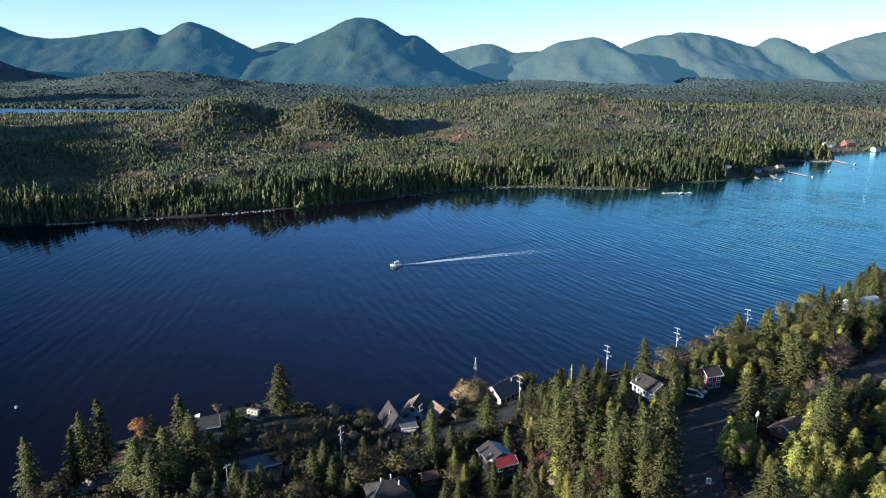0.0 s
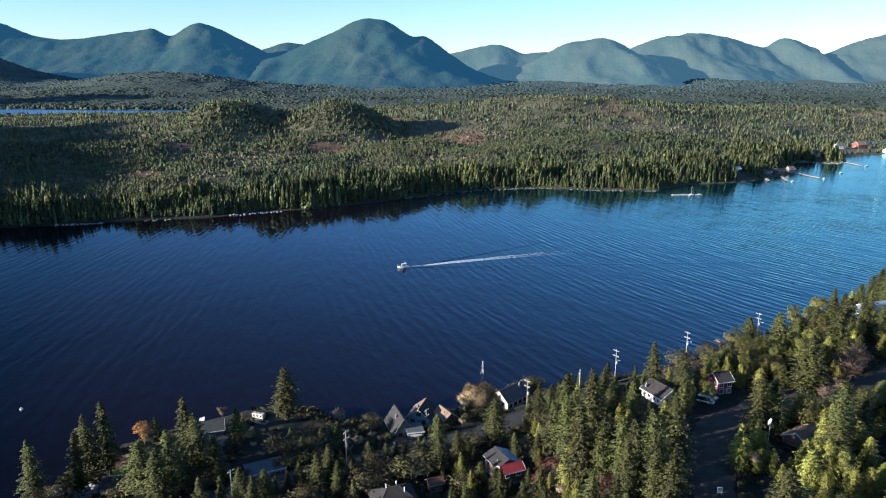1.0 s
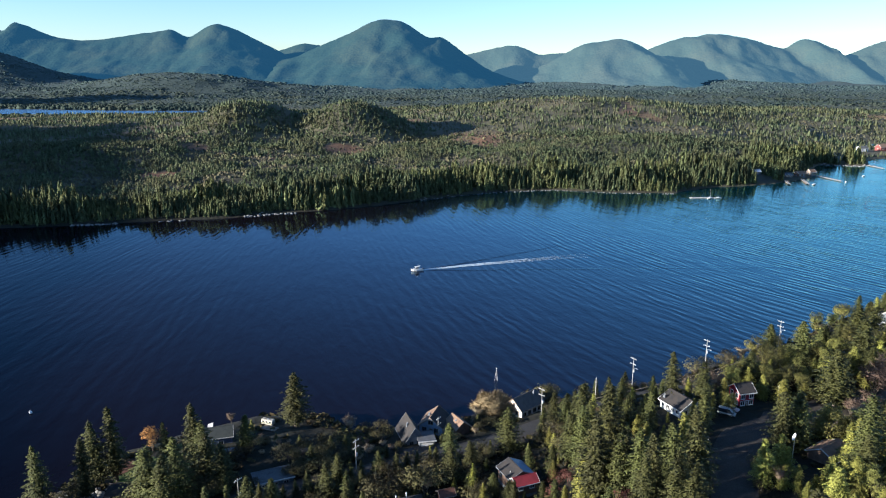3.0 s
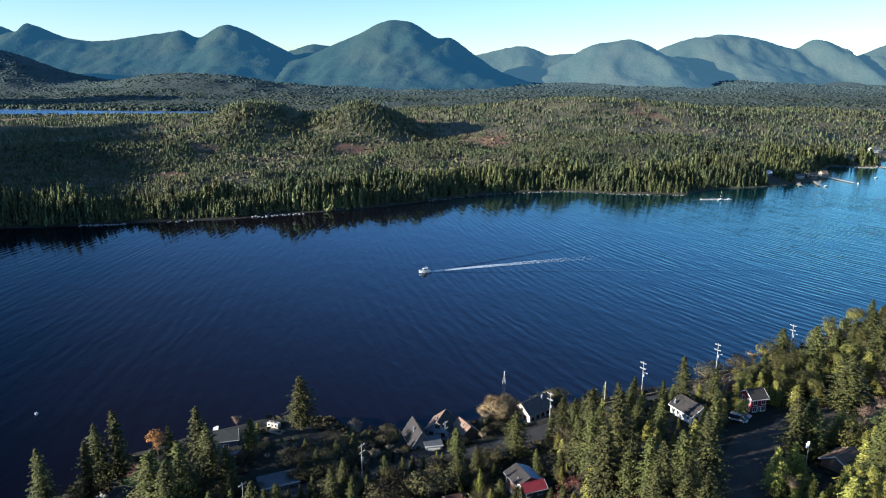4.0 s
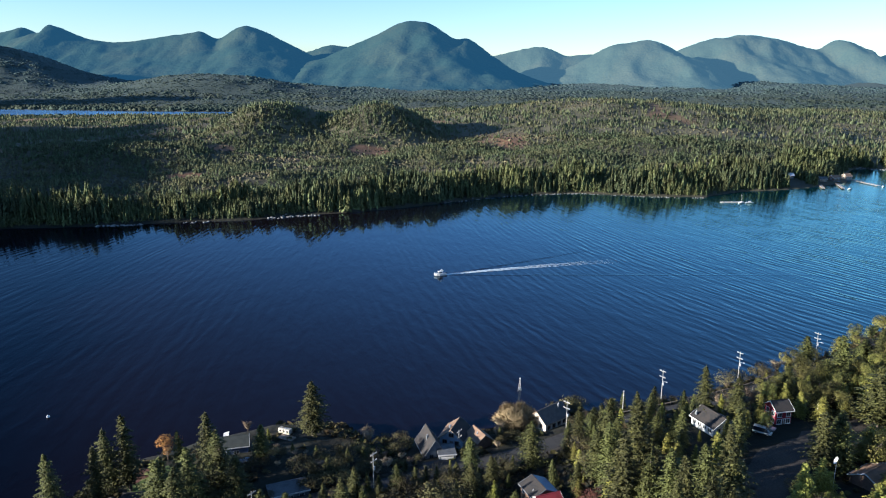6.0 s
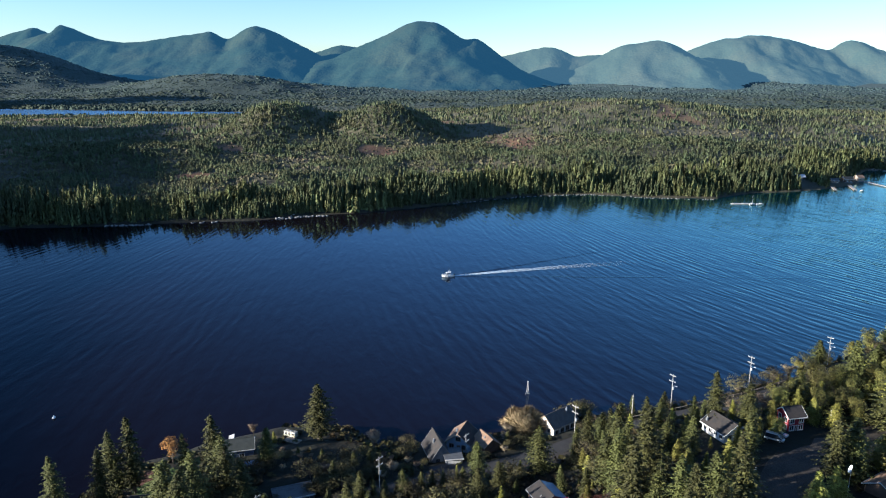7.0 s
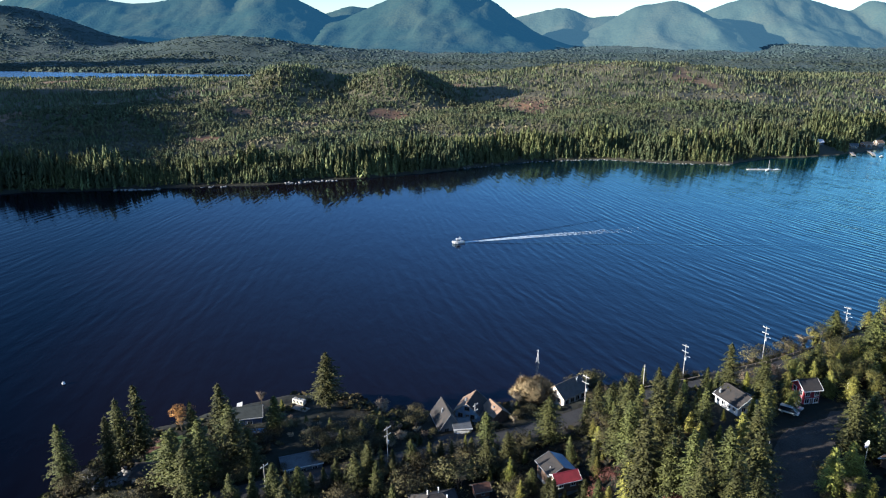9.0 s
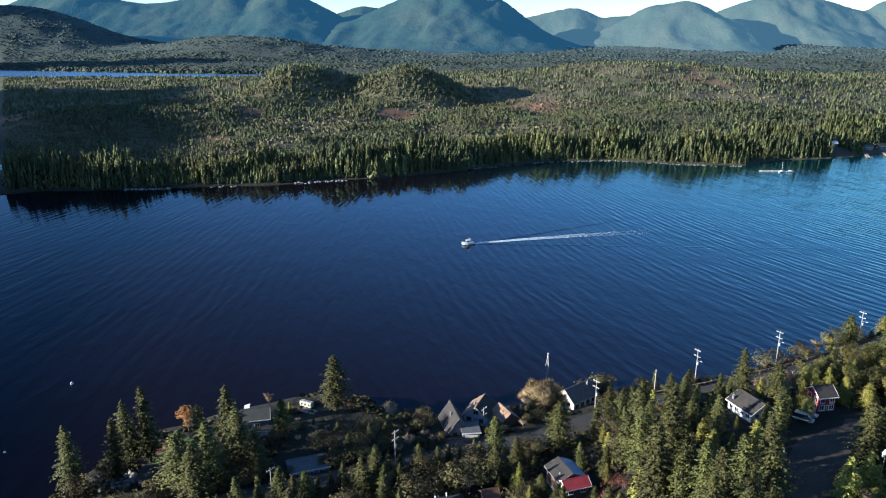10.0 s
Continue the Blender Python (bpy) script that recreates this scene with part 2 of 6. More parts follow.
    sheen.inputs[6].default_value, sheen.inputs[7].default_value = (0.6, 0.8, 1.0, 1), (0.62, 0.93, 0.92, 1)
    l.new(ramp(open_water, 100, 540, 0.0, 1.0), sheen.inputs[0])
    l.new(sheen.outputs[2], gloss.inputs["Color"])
    # index rises by place, so the near side mirrors less sky
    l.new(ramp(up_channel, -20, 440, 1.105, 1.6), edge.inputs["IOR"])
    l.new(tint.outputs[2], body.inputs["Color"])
    return m


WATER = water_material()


# ---- helpers for shapes ----
def mesh(name, verts, faces, mat, smooth=False, tone=None, normals=None):
    """A mesh from arrays of corners and of faces that all have the same number of corners."""
    verts, faces = np.asarray(verts, np.float32), np.asarray(faces, np.int32)
    if normals is not None:
        normals = np.asarray(normals, np.float32)
        a, b, c = (verts[faces[:, k]] for k in range(3))
        turn = (np.cross(b - a, c - a) * normals[faces].sum(1)).sum(-1) < 0
        faces = np.where(turn[:, None], faces[:, ::-1], faces)
        smooth = True
    me = bpy.data.meshes.new(name)
    me.vertices.add(len(verts))
    me.vertices.foreach_set("co", verts.ravel())
    k = faces.shape[1]
    me.loops.add(faces.size)
    me.loops.foreach_set("vertex_index", faces.ravel())
    me.polygons.add(len(faces))
    me.polygons.foreach_set("loop_start", np.arange(0, faces.size, k, dtype=np.int32))
    me.polygons.foreach_set("loop_total", np.full(len(faces), k, np.int32))
    if smooth:
        me.polygons.foreach_set("use_smooth", np.ones(len(faces), bool))
    if tone is not None:
        me.attributes.new("tone", "FLOAT", "POINT").data.foreach_set("value", np.asarray(tone, np.float32))
    if normals is not None:
        me.attributes.new("custom_normal", "FLOAT_VECTOR", "POINT").data.foreach_set("vector", normals.ravel())
    me.update(calc_edges=True)
    me.materials.append(mat)
    return me


def crown_normals(v, up=0.45, ragged=0.45, centre=None, seed=3):
    """Leaves shade as the round crown that they fill: outward and up, with some scatter."""
    v = np.asarray(v, float)
    r = np.random.default_rng(seed)
    n = v.copy() if centre is None else v - np.asarray(centre, float)
    if centre is None:
        n[:, 2] = 0
    n /= np.linalg.norm(n, axis=1, keepdims=True) + 1e-6
    n[:, 2] += up
    n += r.normal(0, ragged, n.shape)
    return n / (np.linalg.norm(n, axis=1, keepdims=True) + 1e-6)


def part(name, bm, mat, parent=None, label=""):
    """Links a bmesh as one mesh object under a thing or a part."""
    me = bpy.data.meshes.new(name)
    bmesh.ops.recalc_face_normals(bm, faces=bm.faces[:])
    bm.to_mesh(me)
    bm.free()
    me.materials.append(mat)
    ob = new(name, me)
    ob.parent = parent
    return tagged(ob, label)


def empty(name, m, label, category, group="", kind=""):
    ob = new(name)
    ob.empty_display_size = 0.5
    ob.matrix_basis = m
    return tagged(ob, label, category, group, kind)


def add_box(bm, x0, y0, z0, x1, y1, z1, bevel=0.0):
    m = Matrix.LocRotScale(((x0 + x1) / 2, (y0 + y1) / 2, (z0 + z1) / 2), None, (abs(x1 - x0), abs(y1 - y0), abs(z1 - z0)))
    made = bmesh.ops.create_cube(bm, size=1, matrix=m)
    if bevel:
        es = {e for v in made["verts"] for e in v.link_edges}
        bmesh.ops.bevel(bm, geom=list(es), offset=bevel, segments=1, affect="EDGES")
    return bm


def box(x0, y0, z0, x1, y1, z1, bevel=0.0):
    return add_box(bmesh.new(), x0, y0, z0, x1, y1, z1, bevel)


def add_rod(bm, a, b, r0, r1=None, n=7):
    a, b = Vector(a), Vector(b)
    m = Matrix.Translation((a + b) / 2) @ (b - a).to_track_quat("Z", "Y").to_matrix().to_4x4()
    bmesh.ops.create_cone(bm, cap_ends=True, segments=n, radius1=r0, radius2=r0 if r1 is None else r1, depth=(b - a).length, matrix=m)
    return bm


def rod(a, b, r0, r1=None, n=7):
    return add_rod(bmesh.new(), a, b, r0, r1, n)


def solid(points, faces):
    bm = bmesh.new()
    vs = [bm.verts.new(p) for p in points]
    for f in faces:
        bm.faces.new([vs[i] for i in f])
    return bm


def smooth01(v):
    v = np.clip(v, 0, 1)
    return v * v * (3 - 2 * v)


def lattice(ix, iy, seed):
    h = (ix.astype(np.int64) * 374761393 + iy.astype(np.int64) * 668265263 + seed * 1442695041) & 0xFFFFFFFF
    h = ((h ^ (h >> 13)) * 1274126177) & 0xFFFFFFFF
    return ((h ^ (h >> 16)) & 0xFFFF) / 65535.0


def cloud2(x, y, size, seed=0, octaves=3):
    """Smooth noise from 0 to 1 over the plan, with the largest features about size metres across."""
    x, y = np.asarray(x, float), np.asarray(y, float)
    out, weight = np.zeros(np.broadcast(x, y).shape), 0.0
    for o in range(octaves):
        u, v, g = x / size * 2**o, y / size * 2**o, 0.5**o
        iu, iv = np.floor(u), np.floor(v)
        fu, fv = smooth01(u - iu), smooth01(v - iv)
        a, b = lattice(iu, iv, seed + o), lattice(iu + 1, iv, seed + o)
        c, d = lattice(iu, iv + 1, seed + o), lattice(iu + 1, iv + 1, seed + o)
        out += g * ((a * (1 - fu) + b * fu) * (1 - fv) + (c * (1 - fu) + d * fu) * fv)
        weight += g
    return out / weight


def beside(x, y, line):
    """Distance to a polyline, positive on its left side as one walks along it."""
    best, side = np.full(np.shape(x), 1e9), np.ones(np.shape(x))
    for (ax, ay), (bx, by) in zip(line, line[1:]):
        dx, dy = bx - ax, by - ay
        k = np.clip(((x - ax) * dx + (y - ay) * dy) / (dx * dx + dy * dy), 0, 1)
        d = np.hypot(x - ax - k * dx, y - ay - k * dy)
        s = np.where(dx * (y - ay) - dy * (x - ax) >= 0, 1.0, -1.0)
        side, best = np.where(d < best, s, side), np.minimum(d, best)
    return best * side


# ---- the lie of the land ----
NEAR_SHORE = [(4000, 1500), (700, 690), (420, 520), (260, 415), (200, 375), (165, 347), (125, 313), (87, 286), (55, 266), (38, 262), (22, 258), (8, 250), (-12, 240),
              (-30, 234), (-44, 234), (-55, 243), (-80, 241), (-104, 224), (-121, 206), (-128, 182), (-131, 150), (-150, 60), (-260, -200), (-900, -900)]
FAR_SHORE = [(-4500, 100), (-900, 260), (-700, 320), (-560, 395), (-450, 495), (-384, 532), (-342, 540), (-308, 552), (-255, 569), (-220, 577), (-196, 590), (-182, 601), (-135, 618), (-90, 647), (-52, 677),
             (-16, 705), (12, 722), (68, 738), (122, 725), (188, 723), (196, 733), (235, 762), (266, 770), (310, 792), (340, 814), (366, 834), (392, 900),
             (424, 950), (464, 938), (482, 943), (508, 1000), (600, 1050), (900, 1200), (4500, 1900)]
COAST_ROAD = [(-180, 110), (-100, 160), (-62, 184), (-30, 200), (-10, 210), (8, 220.5), (26, 234.5), (42, 243), (60, 251), (90, 268), (127, 294), (170, 328), (260, 392), (500, 550)]
UPPER_ROAD = [(54, 60), (56, 120), (58, 155), (64, 180), (73, 194), (88, 203), (106, 210), (125, 216), (150, 235), (185, 275)]
INLET = [(-2600, 1860), (-1418, 1885), (-1120, 1895), (-880, 1912), (-800, 1920)]


def height(x, y):
    x, y = np.asarray(x, float), np.asarray(y, float)
    s = beside(x, y, NEAR_SHORE)
    near = -3 + 7.0 * smooth01((s + 5) / 13) + 3.0 * smooth01((s - 8) / 30)
    near += 17.0 * smooth01((s - 26) / 24) * smooth01((x - 12) / 34) + 0.03 * np.maximum(s - 80, 0)
    near += 1.2 * (cloud2(x, y, 25, 3) - 0.5) * smooth01(s / 10)
    road = np.abs(beside(x, y, COAST_ROAD))
    bench = 6.2 + 1.6 * smooth01((x - 10) / 60)
    near += (bench - near) * smooth01((11 - road) / 6)
    upper = np.abs(beside(x, y, UPPER_ROAD))
    near += (23.8 - near) * smooth01((15 - upper) / 8) * smooth01((s - 20) / 15)
    lawn = np.hypot((x + 103) / 13, (y - 197) / 17)
    near += (3.2 - near) * smooth01((1.3 - lawn) / 0.3)
    d = beside(x, y, FAR_SHORE)
    inlet = np.abs(beside(x, y, INLET))
    far = -3 + 5.0 * smooth01((d + 6) / 11) + 11 * smooth01(d / 300) + 20 * (cloud2(x, y, 210, 11, 4) - 0.47) * smooth01(d / 120)
    far += 13 * (cloud2(x, y, 85, 17, 3) - 0.5) * smooth01((d - 40) / 90)
    for hx, hy, hz, ra, rb in ((-480, 1250, 14, 120, 110), (110, 1470, 40, 260, 230), (330, 1380, 12, 200, 160),
                               (-560, 1060, 12, 150, 150), (650, 1650, 14, 400, 200), (-100, 930, 8, 60, 40), (-440, 880, 9, 70, 50), (180, 1000, 9, 90, 60), (-250, 760, 6, 60, 40), (-2480, 3300, 205, 460, 420), (-1270, 3000, 72, 400, 300), (40, 900, 9, 70, 35), (300, 1010, 10, 80, 45), (-560, 860, 16, 90, 70)):
        far += hz * np.exp(-(((x - hx) / ra) ** 2 + ((y - hy) / rb) ** 2))
    for hx, hy, hz, ra, rb in ((-360, 1118, 46, 72, 90), (-208, 1150, 46, 82, 90)):
        far += hz * np.exp(-np.hypot((x - hx) / ra, (y - hy) / rb) ** 3.2) * (0.85 + 0.3 * cloud2(x, y, 70, 37, 2))
    far = np.where(far > 2, 2 + (far - 2) * (0.15 + 0.85 * smooth01(inlet / 650)), far)
    far -= 10 * smooth01((y - 1700) / 400) * smooth01((d - 300) / 300) * smooth01(far / 14)
    far -= (far + 3) * smooth01((250 - inlet) / 60) * smooth01((104 + 0.15 * np.maximum(-900 - x, 0) - inlet) / 30)
    lake = np.hypot((x - 1330) / 230, (y - 2460) / 60)
    far -= (far + 3) * smooth01((1.25 - lake) / 0.3)
    far += 30 * np.clip((y - 2080) / 2000, 0, 1.2) * (0.3 + 1.3 * cloud2(x, y, 420, 21, 4))
    return np.where(s > -40, near, np.where(d > -40, far, -3.0))


def ground_z(x, y):
    return float(height(np.array([x]), np.array([y]))[0])


def bog(x, y):
    """How open the ground is: 0 thick wood, 1 bare bog."""
    d = beside(x, y, FAR_SHORE)
    k = cloud2(x, y * 0.6, 130, 31, 3) * (0.72 + 0.28 * smooth01((d - 150) / 200) + 0.12 * smooth01((x + 100) / 200) * smooth01((d - 120) / 150))
    for cx, cy, ra, rb, most in ((-194, 1000, 30, 34, 1.7), (-350, 775, 40, 22, 1.05), (69, 1021, 50, 16, 1.05), (-42, 1085, 36, 20, 0.88), (-384, 950, 34, 26, 1.05), (218, 1110, 34, 12, 1.05)):
        k = np.maximum(k, most * np.exp(-(((x - cx) / ra) ** 2 + ((y - cy) / rb) ** 2)))
    k = k - 0.2 * np.exp(-(((x - 300) / 130) ** 2 + ((y - 1430) / 160) ** 2))
    return smooth01((k - 0.47) / 0.36) * smooth01((d - 70) / 80) * smooth01((1900 - y) / 250)


def ring_sheet():
    """One sheet of ground: rings round one spot, close together towards the channel."""
    fine = np.radians(np.linspace(42, 138, 320))
    rest = np.radians(np.linspace(138, 402, 40))[1:-1]
    angle = np.r_[fine, rest]
    radius = np.r_[0.5, 30, 60, 90, np.geomspace(115, 4960, 300)]
    a, r = np.meshgrid(angle, radius)
    x, y = r * np.cos(a), r * np.sin(a)
    z = height(x, y)
    n, m = len(angle), len(radius)
    i = np.arange(m - 1)[:, None] * n + np.arange(n)[None]
    j = np.arange(m - 1)[:, None] * n + (np.arange(n)[None] + 1) % n
    return np.stack([x, y, z], -1).reshape(-1, 3), np.stack([i, j, j + n, i + n], -1).reshape(-1, 4)


verts, faces = ring_sheet()
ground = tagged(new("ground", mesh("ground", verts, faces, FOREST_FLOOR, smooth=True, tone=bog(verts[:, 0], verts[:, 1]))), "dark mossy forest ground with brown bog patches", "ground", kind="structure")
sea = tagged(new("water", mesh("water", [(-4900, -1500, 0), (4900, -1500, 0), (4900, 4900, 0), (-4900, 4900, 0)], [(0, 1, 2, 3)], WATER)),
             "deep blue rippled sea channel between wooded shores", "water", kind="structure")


def mountain(peaks, y, front, mat, label, seed, step=18, x_margin=1.9, sharp=1.4, lean=0.3, merge=16):
    """A wooded mountain from a few summits (x, height, reach to the left, reach to the right), with spurs towards the water and gullies."""
    x0 = min(p[0] - x_margin * p[2] for p in peaks)
    x1 = max(p[0] + x_margin * p[3] for p in peaks)
    xs, ys = np.arange(max(x0, -4600), min(x1, 4600), step), np.arange(y - 2.3 * front, min(y + 0.5 * front, 4980), step)
    x, yy = np.meshgrid(xs, ys)
    z = np.zeros(x.shape)
    bend = 130 * (cloud2(x, yy, 420, seed + 3, 3) - 0.5) * smooth01((y - yy) / 200)
    for k, (px, pz, left, right) in enumerate(peaks):
        dx = x - px + bend - lean * np.maximum(y - yy, 0) * (1, 0.2, 0.6)[k % 3]
        w = np.where(dx < 0, left, right)
        reach = (np.abs(dx / w) ** 1.3 + np.abs((yy - y) / front * (1 + 0.25 * (k % 2))) ** 1.3) ** (1 / 1.3)
        z += (pz * np.exp(-reach ** sharp)) ** merge
    z = z ** (1 / merge)
    slope = smooth01(z / 90) * smooth01(np.abs(yy - y) / 160)
    z += 70 * slope * (np.abs(cloud2(x, yy * 0.5, 380, seed, 5) - 0.5) * -2 + 0.32)
    z += 26 * slope * (np.abs(cloud2(x, yy * 0.4, 150, seed + 5, 3) - 0.5) * -2 + 0.3)
    z += 24 * (cloud2(x, yy, 130, seed + 9, 4) - 0.5) * smooth01(z / 60) - 12 * (1 - smooth01(z / 110))
    z += 2.5 * (lattice(np.round(x / step), np.round(yy / step), seed) - 0.5) * smooth01(z / 60)
    n, m = len(xs), len(ys)
    i = (np.arange(m - 1)[:, None] * n + np.arange(n - 1)[None]).ravel()
    f = np.stack([i, i + 1, i + n + 1, i + n], -1)
    keep = (z.ravel()[f] > -8).any(1)
    ob = new("mountain", mesh("mountain", np.stack([x, yy, z], -1).reshape(-1, 3), f[keep], mat, smooth=True))
    return tagged(ob, label, "mountain", "mountains on the horizon", kind="structure")


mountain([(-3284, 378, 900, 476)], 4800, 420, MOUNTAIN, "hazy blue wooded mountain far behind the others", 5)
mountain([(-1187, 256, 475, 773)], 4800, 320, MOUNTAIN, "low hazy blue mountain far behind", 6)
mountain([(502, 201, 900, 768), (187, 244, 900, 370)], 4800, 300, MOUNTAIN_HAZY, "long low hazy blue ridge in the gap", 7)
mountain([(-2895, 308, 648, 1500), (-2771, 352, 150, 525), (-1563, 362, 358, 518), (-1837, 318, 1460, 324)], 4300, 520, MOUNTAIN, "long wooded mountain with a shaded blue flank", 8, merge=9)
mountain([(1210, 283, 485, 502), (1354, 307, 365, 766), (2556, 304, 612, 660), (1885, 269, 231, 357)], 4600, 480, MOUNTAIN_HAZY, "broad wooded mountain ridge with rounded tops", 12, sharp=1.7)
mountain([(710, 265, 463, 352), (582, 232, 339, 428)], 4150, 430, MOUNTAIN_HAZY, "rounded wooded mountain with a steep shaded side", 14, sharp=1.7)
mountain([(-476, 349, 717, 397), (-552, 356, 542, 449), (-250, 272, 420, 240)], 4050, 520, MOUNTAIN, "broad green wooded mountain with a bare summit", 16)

# two mountains added out of view, only to shade the left hill and plain
mountain([(-3750, 570, 600, 330)], 2650, 620, MOUNTAIN, "unseen wooded mountain added at the inlet's mouth to shade the hill", 18)
mountain([(-3000, 470, 380, 300)], 1650, 430, MOUNTAIN, "unseen steep wooded mountain added beside the inlet to shade the plain", 19)


def shading_ridge():
    """An unseen wooded ridge added across the water, behind and to the left, to shade the shore: the low sun stands
    just above its crest.
    """
    way, side = Vector((math.cos(SUN_AZ), math.sin(SUN_AZ), 0)), Vector((math.sin(SUN_AZ), -math.cos(SUN_AZ), 0))
    us, ws = np.arange(-700, 1500, 22), np.arange(900, 2000, 22)
    u, w = np.meshgrid(us, ws)
    # crest height is fitted to where the shade should fall
    crest = 286 + 8 * smooth01((u - 120) / 40) * smooth01((204 - u) / 14) + 10 * smooth01((u - 440) / 180) + 22 * smooth01((u - 780) / 300) - 80 * smooth01((u - 1380) / 120) - 120 * smooth01((-u - 100) / 500)
    z = crest * np.exp(-((w - 1400) / 330) ** 2) + 14 * (cloud2(u, w, 120, 71, 4) - 0.5) * smooth01(np.abs(w - 1400) / 80) + 7 * (cloud2(u, w, 60, 73, 2) - 0.5) - 20
    z += 20 * np.exp(-((w - 1400) / 60) ** 2)
    v = np.stack([way.x * w + side.x * u, way.y * w + side.y * u, z], -1).reshape(-1, 3)
    n, m = len(us), len(ws)
    i = (np.arange(m - 1)[:, None] * n + np.arange(n - 1)[None]).ravel()
    f = np.stack([i, i + n, i + n + 1, i + 1], -1)
    return tagged(new("mountain", mesh("mountain", v, f, MOUNTAIN, smooth=True)), "unseen wooded ridge added to keep the low sun off the shore", "mountain", "mountains on the horizon", kind="structure")


shading_ridge()


# ---- far woods ----
def far_conifer(seed, tiers, spikes, spread=0.19, full=0.8):
    """A ragged conifer one metre tall: tiers of drooping spikes round a slim core."""
    rng = np.random.default_rng(seed)
    v, f = [], []
    for k in range(tiers):
        t = (k + rng.uniform(-0.2, 0.2)) / tiers
        z = 0.10 + 0.84 * t
        r = spread * (1 - t) ** full * rng.uniform(0.8, 1.15) + 0.02
        turn = rng.uniform(0, 6.28)
        for j in range(spikes):
            a = turn + 6.283 * j / spikes + rng.uniform(-0.25, 0.25)
            w = 4.2 / spikes * rng.uniform(0.7, 1.1)
            q = r * rng.uniform(0.65, 1.25)
            drop = 0.55 * q + 0.03
            i = len(v)
            v += [(0, 0, z + 0.13), (q * math.cos(a - w * 0.5) * 0.8, q * math.sin(a - w * 0.5) * 0.8, z - drop * 0.3),
                  (q * math.cos(a), q * math.sin(a), z - drop), (q * math.cos(a + w * 0.5) * 0.8, q * math.sin(a + w * 0.5) * 0.8, z - drop * 0.3)]
            f += [(i, i + 1, i + 2), (i, i + 2, i + 3)]
    i, c = len(v), 0.5 * spread
    v += [(c, 0, 0.1), (-0.5 * c, 0.87 * c, 0.1), (-0.5 * c, -0.87 * c, 0.1), (0, 0, 1.03)]
    f += [(i, i + 1, i + 3), (i + 1, i + 2, i + 3), (i + 2, i, i + 3)]
    return np.array(v), np.array(f)


def woods(name, shapes, x, y, z, tall, wide, mat, label, seed, up=0.4):
    """Many far trees as one mesh."""
    rng = np.random.default_rng(seed)
    kind, turn, tones = rng.integers(0, len(shapes), len(x)), rng.uniform(0, 6.283, len(x)), rng.uniform(0, 1, len(x))
    vs, fs, ts, ns, base = [], [], [], [], 0
    for k, (v, f) in enumerate(shapes):
        pick = np.nonzero(kind == k)[0]
        c, s, h, w = np.cos(turn[pick]), np.sin(turn[pick]), tall[pick], tall[pick] * wide[pick]
        px = (c[:, None] * v[:, 0] - s[:, None] * v[:, 1]) * w[:, None] + x[pick, None]
        py = (s[:, None] * v[:, 0] + c[:, None] * v[:, 1]) * w[:, None] + y[pick, None]
        pz = v[:, 2] * h[:, None] + z[pick, None] - 0.3
        vs.append(np.stack([px, py, pz], -1).reshape(-1, 3))
        fs.append((f[None] + (np.arange(len(pick)) * len(v))[:, None, None] + base).reshape(-1, 3))
        ts.append(np.repeat(tones[pick], len(v)))
        u = crown_normals(v, up, 0.55)
        ns.append(np.stack([c[:, None] * u[:, 0] - s[:, None] * u[:, 1], s[:, None] * u[:, 0] + c[:, None] * u[:, 1], np.broadcast_to(u[:, 2], px.shape)], -1).reshape(-1, 3))
        base += len(pick) * len(v)
    ob = new(name, mesh(name, np.concatenate(vs), np.concatenate(fs), mat, tone=np.concatenate(ts), normals=np.concatenate(ns)))
    return tagged(ob, label, "trees", kind="stuff")


def wedge(count, r0, r1, rng, lo=52, hi=128):
    r = np.sqrt(rng.uniform(r0**2, r1**2, count))
    a = np.radians(rng.uniform(lo, hi, count))
    return r * np.cos(a), r * np.sin(a)


def yards(x, y):
    """Ground round the far houses that is kept free of trees, open towards the water."""
    ok = np.ones(np.shape(x), bool)
    for cx, cy, ra, rb in ((300, 812, 15, 44), (342, 818, 18, 24), (368, 842, 12, 22), (452, 972, 11, 26), (566, 1070, 20, 26), (588, 1036, 12, 18), (530, 1052, 10, 26)):
        ok &= np.hypot((x - cx) / ra, (y - cy) / rb) > 1
    return ok


SHORE_SHAPES = [far_conifer(40 + k, 8, 5, 0.17 + 0.04 * (k % 3), 0.75) for k in range(6)]
WOOD_SHAPES = [far_conifer(60 + k, 3, 4, 0.4 + 0.08 * (k % 3), 0.45) for k in range(6)]
FAR_SHAPES = [far_conifer(80 + k, 1, 4, 0.42 + 0.07 * (k % 3), 0.5) for k in range(6)]
PLAIN_SHAPES = [(np.array([(0.4, 0, 0.0), (0.05 * k, 0.38, 0.1), (-0.4, 0, 0.0), (0, -0.4, 0.05), (0.05, 0.04 * k, 1.0)]), np.array([(0, 1, 4), (1, 2, 4), (2, 3, 4), (3, 0, 4)])) for k in range(-1, 2)]
rng = np.random.default_rng(7)

x, y = wedge(90000, 540, 1080, rng)
d, z = beside(x, y, FAR_SHORE), height(x, y)
keep = yards(x, y) & (d > 3) & (z > 0.8) & (d < 75) & (rng.uniform(0, 1, len(x)) < 0.75 * np.clip(1.1 - d / 120, 0, 1))
x1, y1, z1, d1 = x[keep], y[keep], z[keep], d[keep]
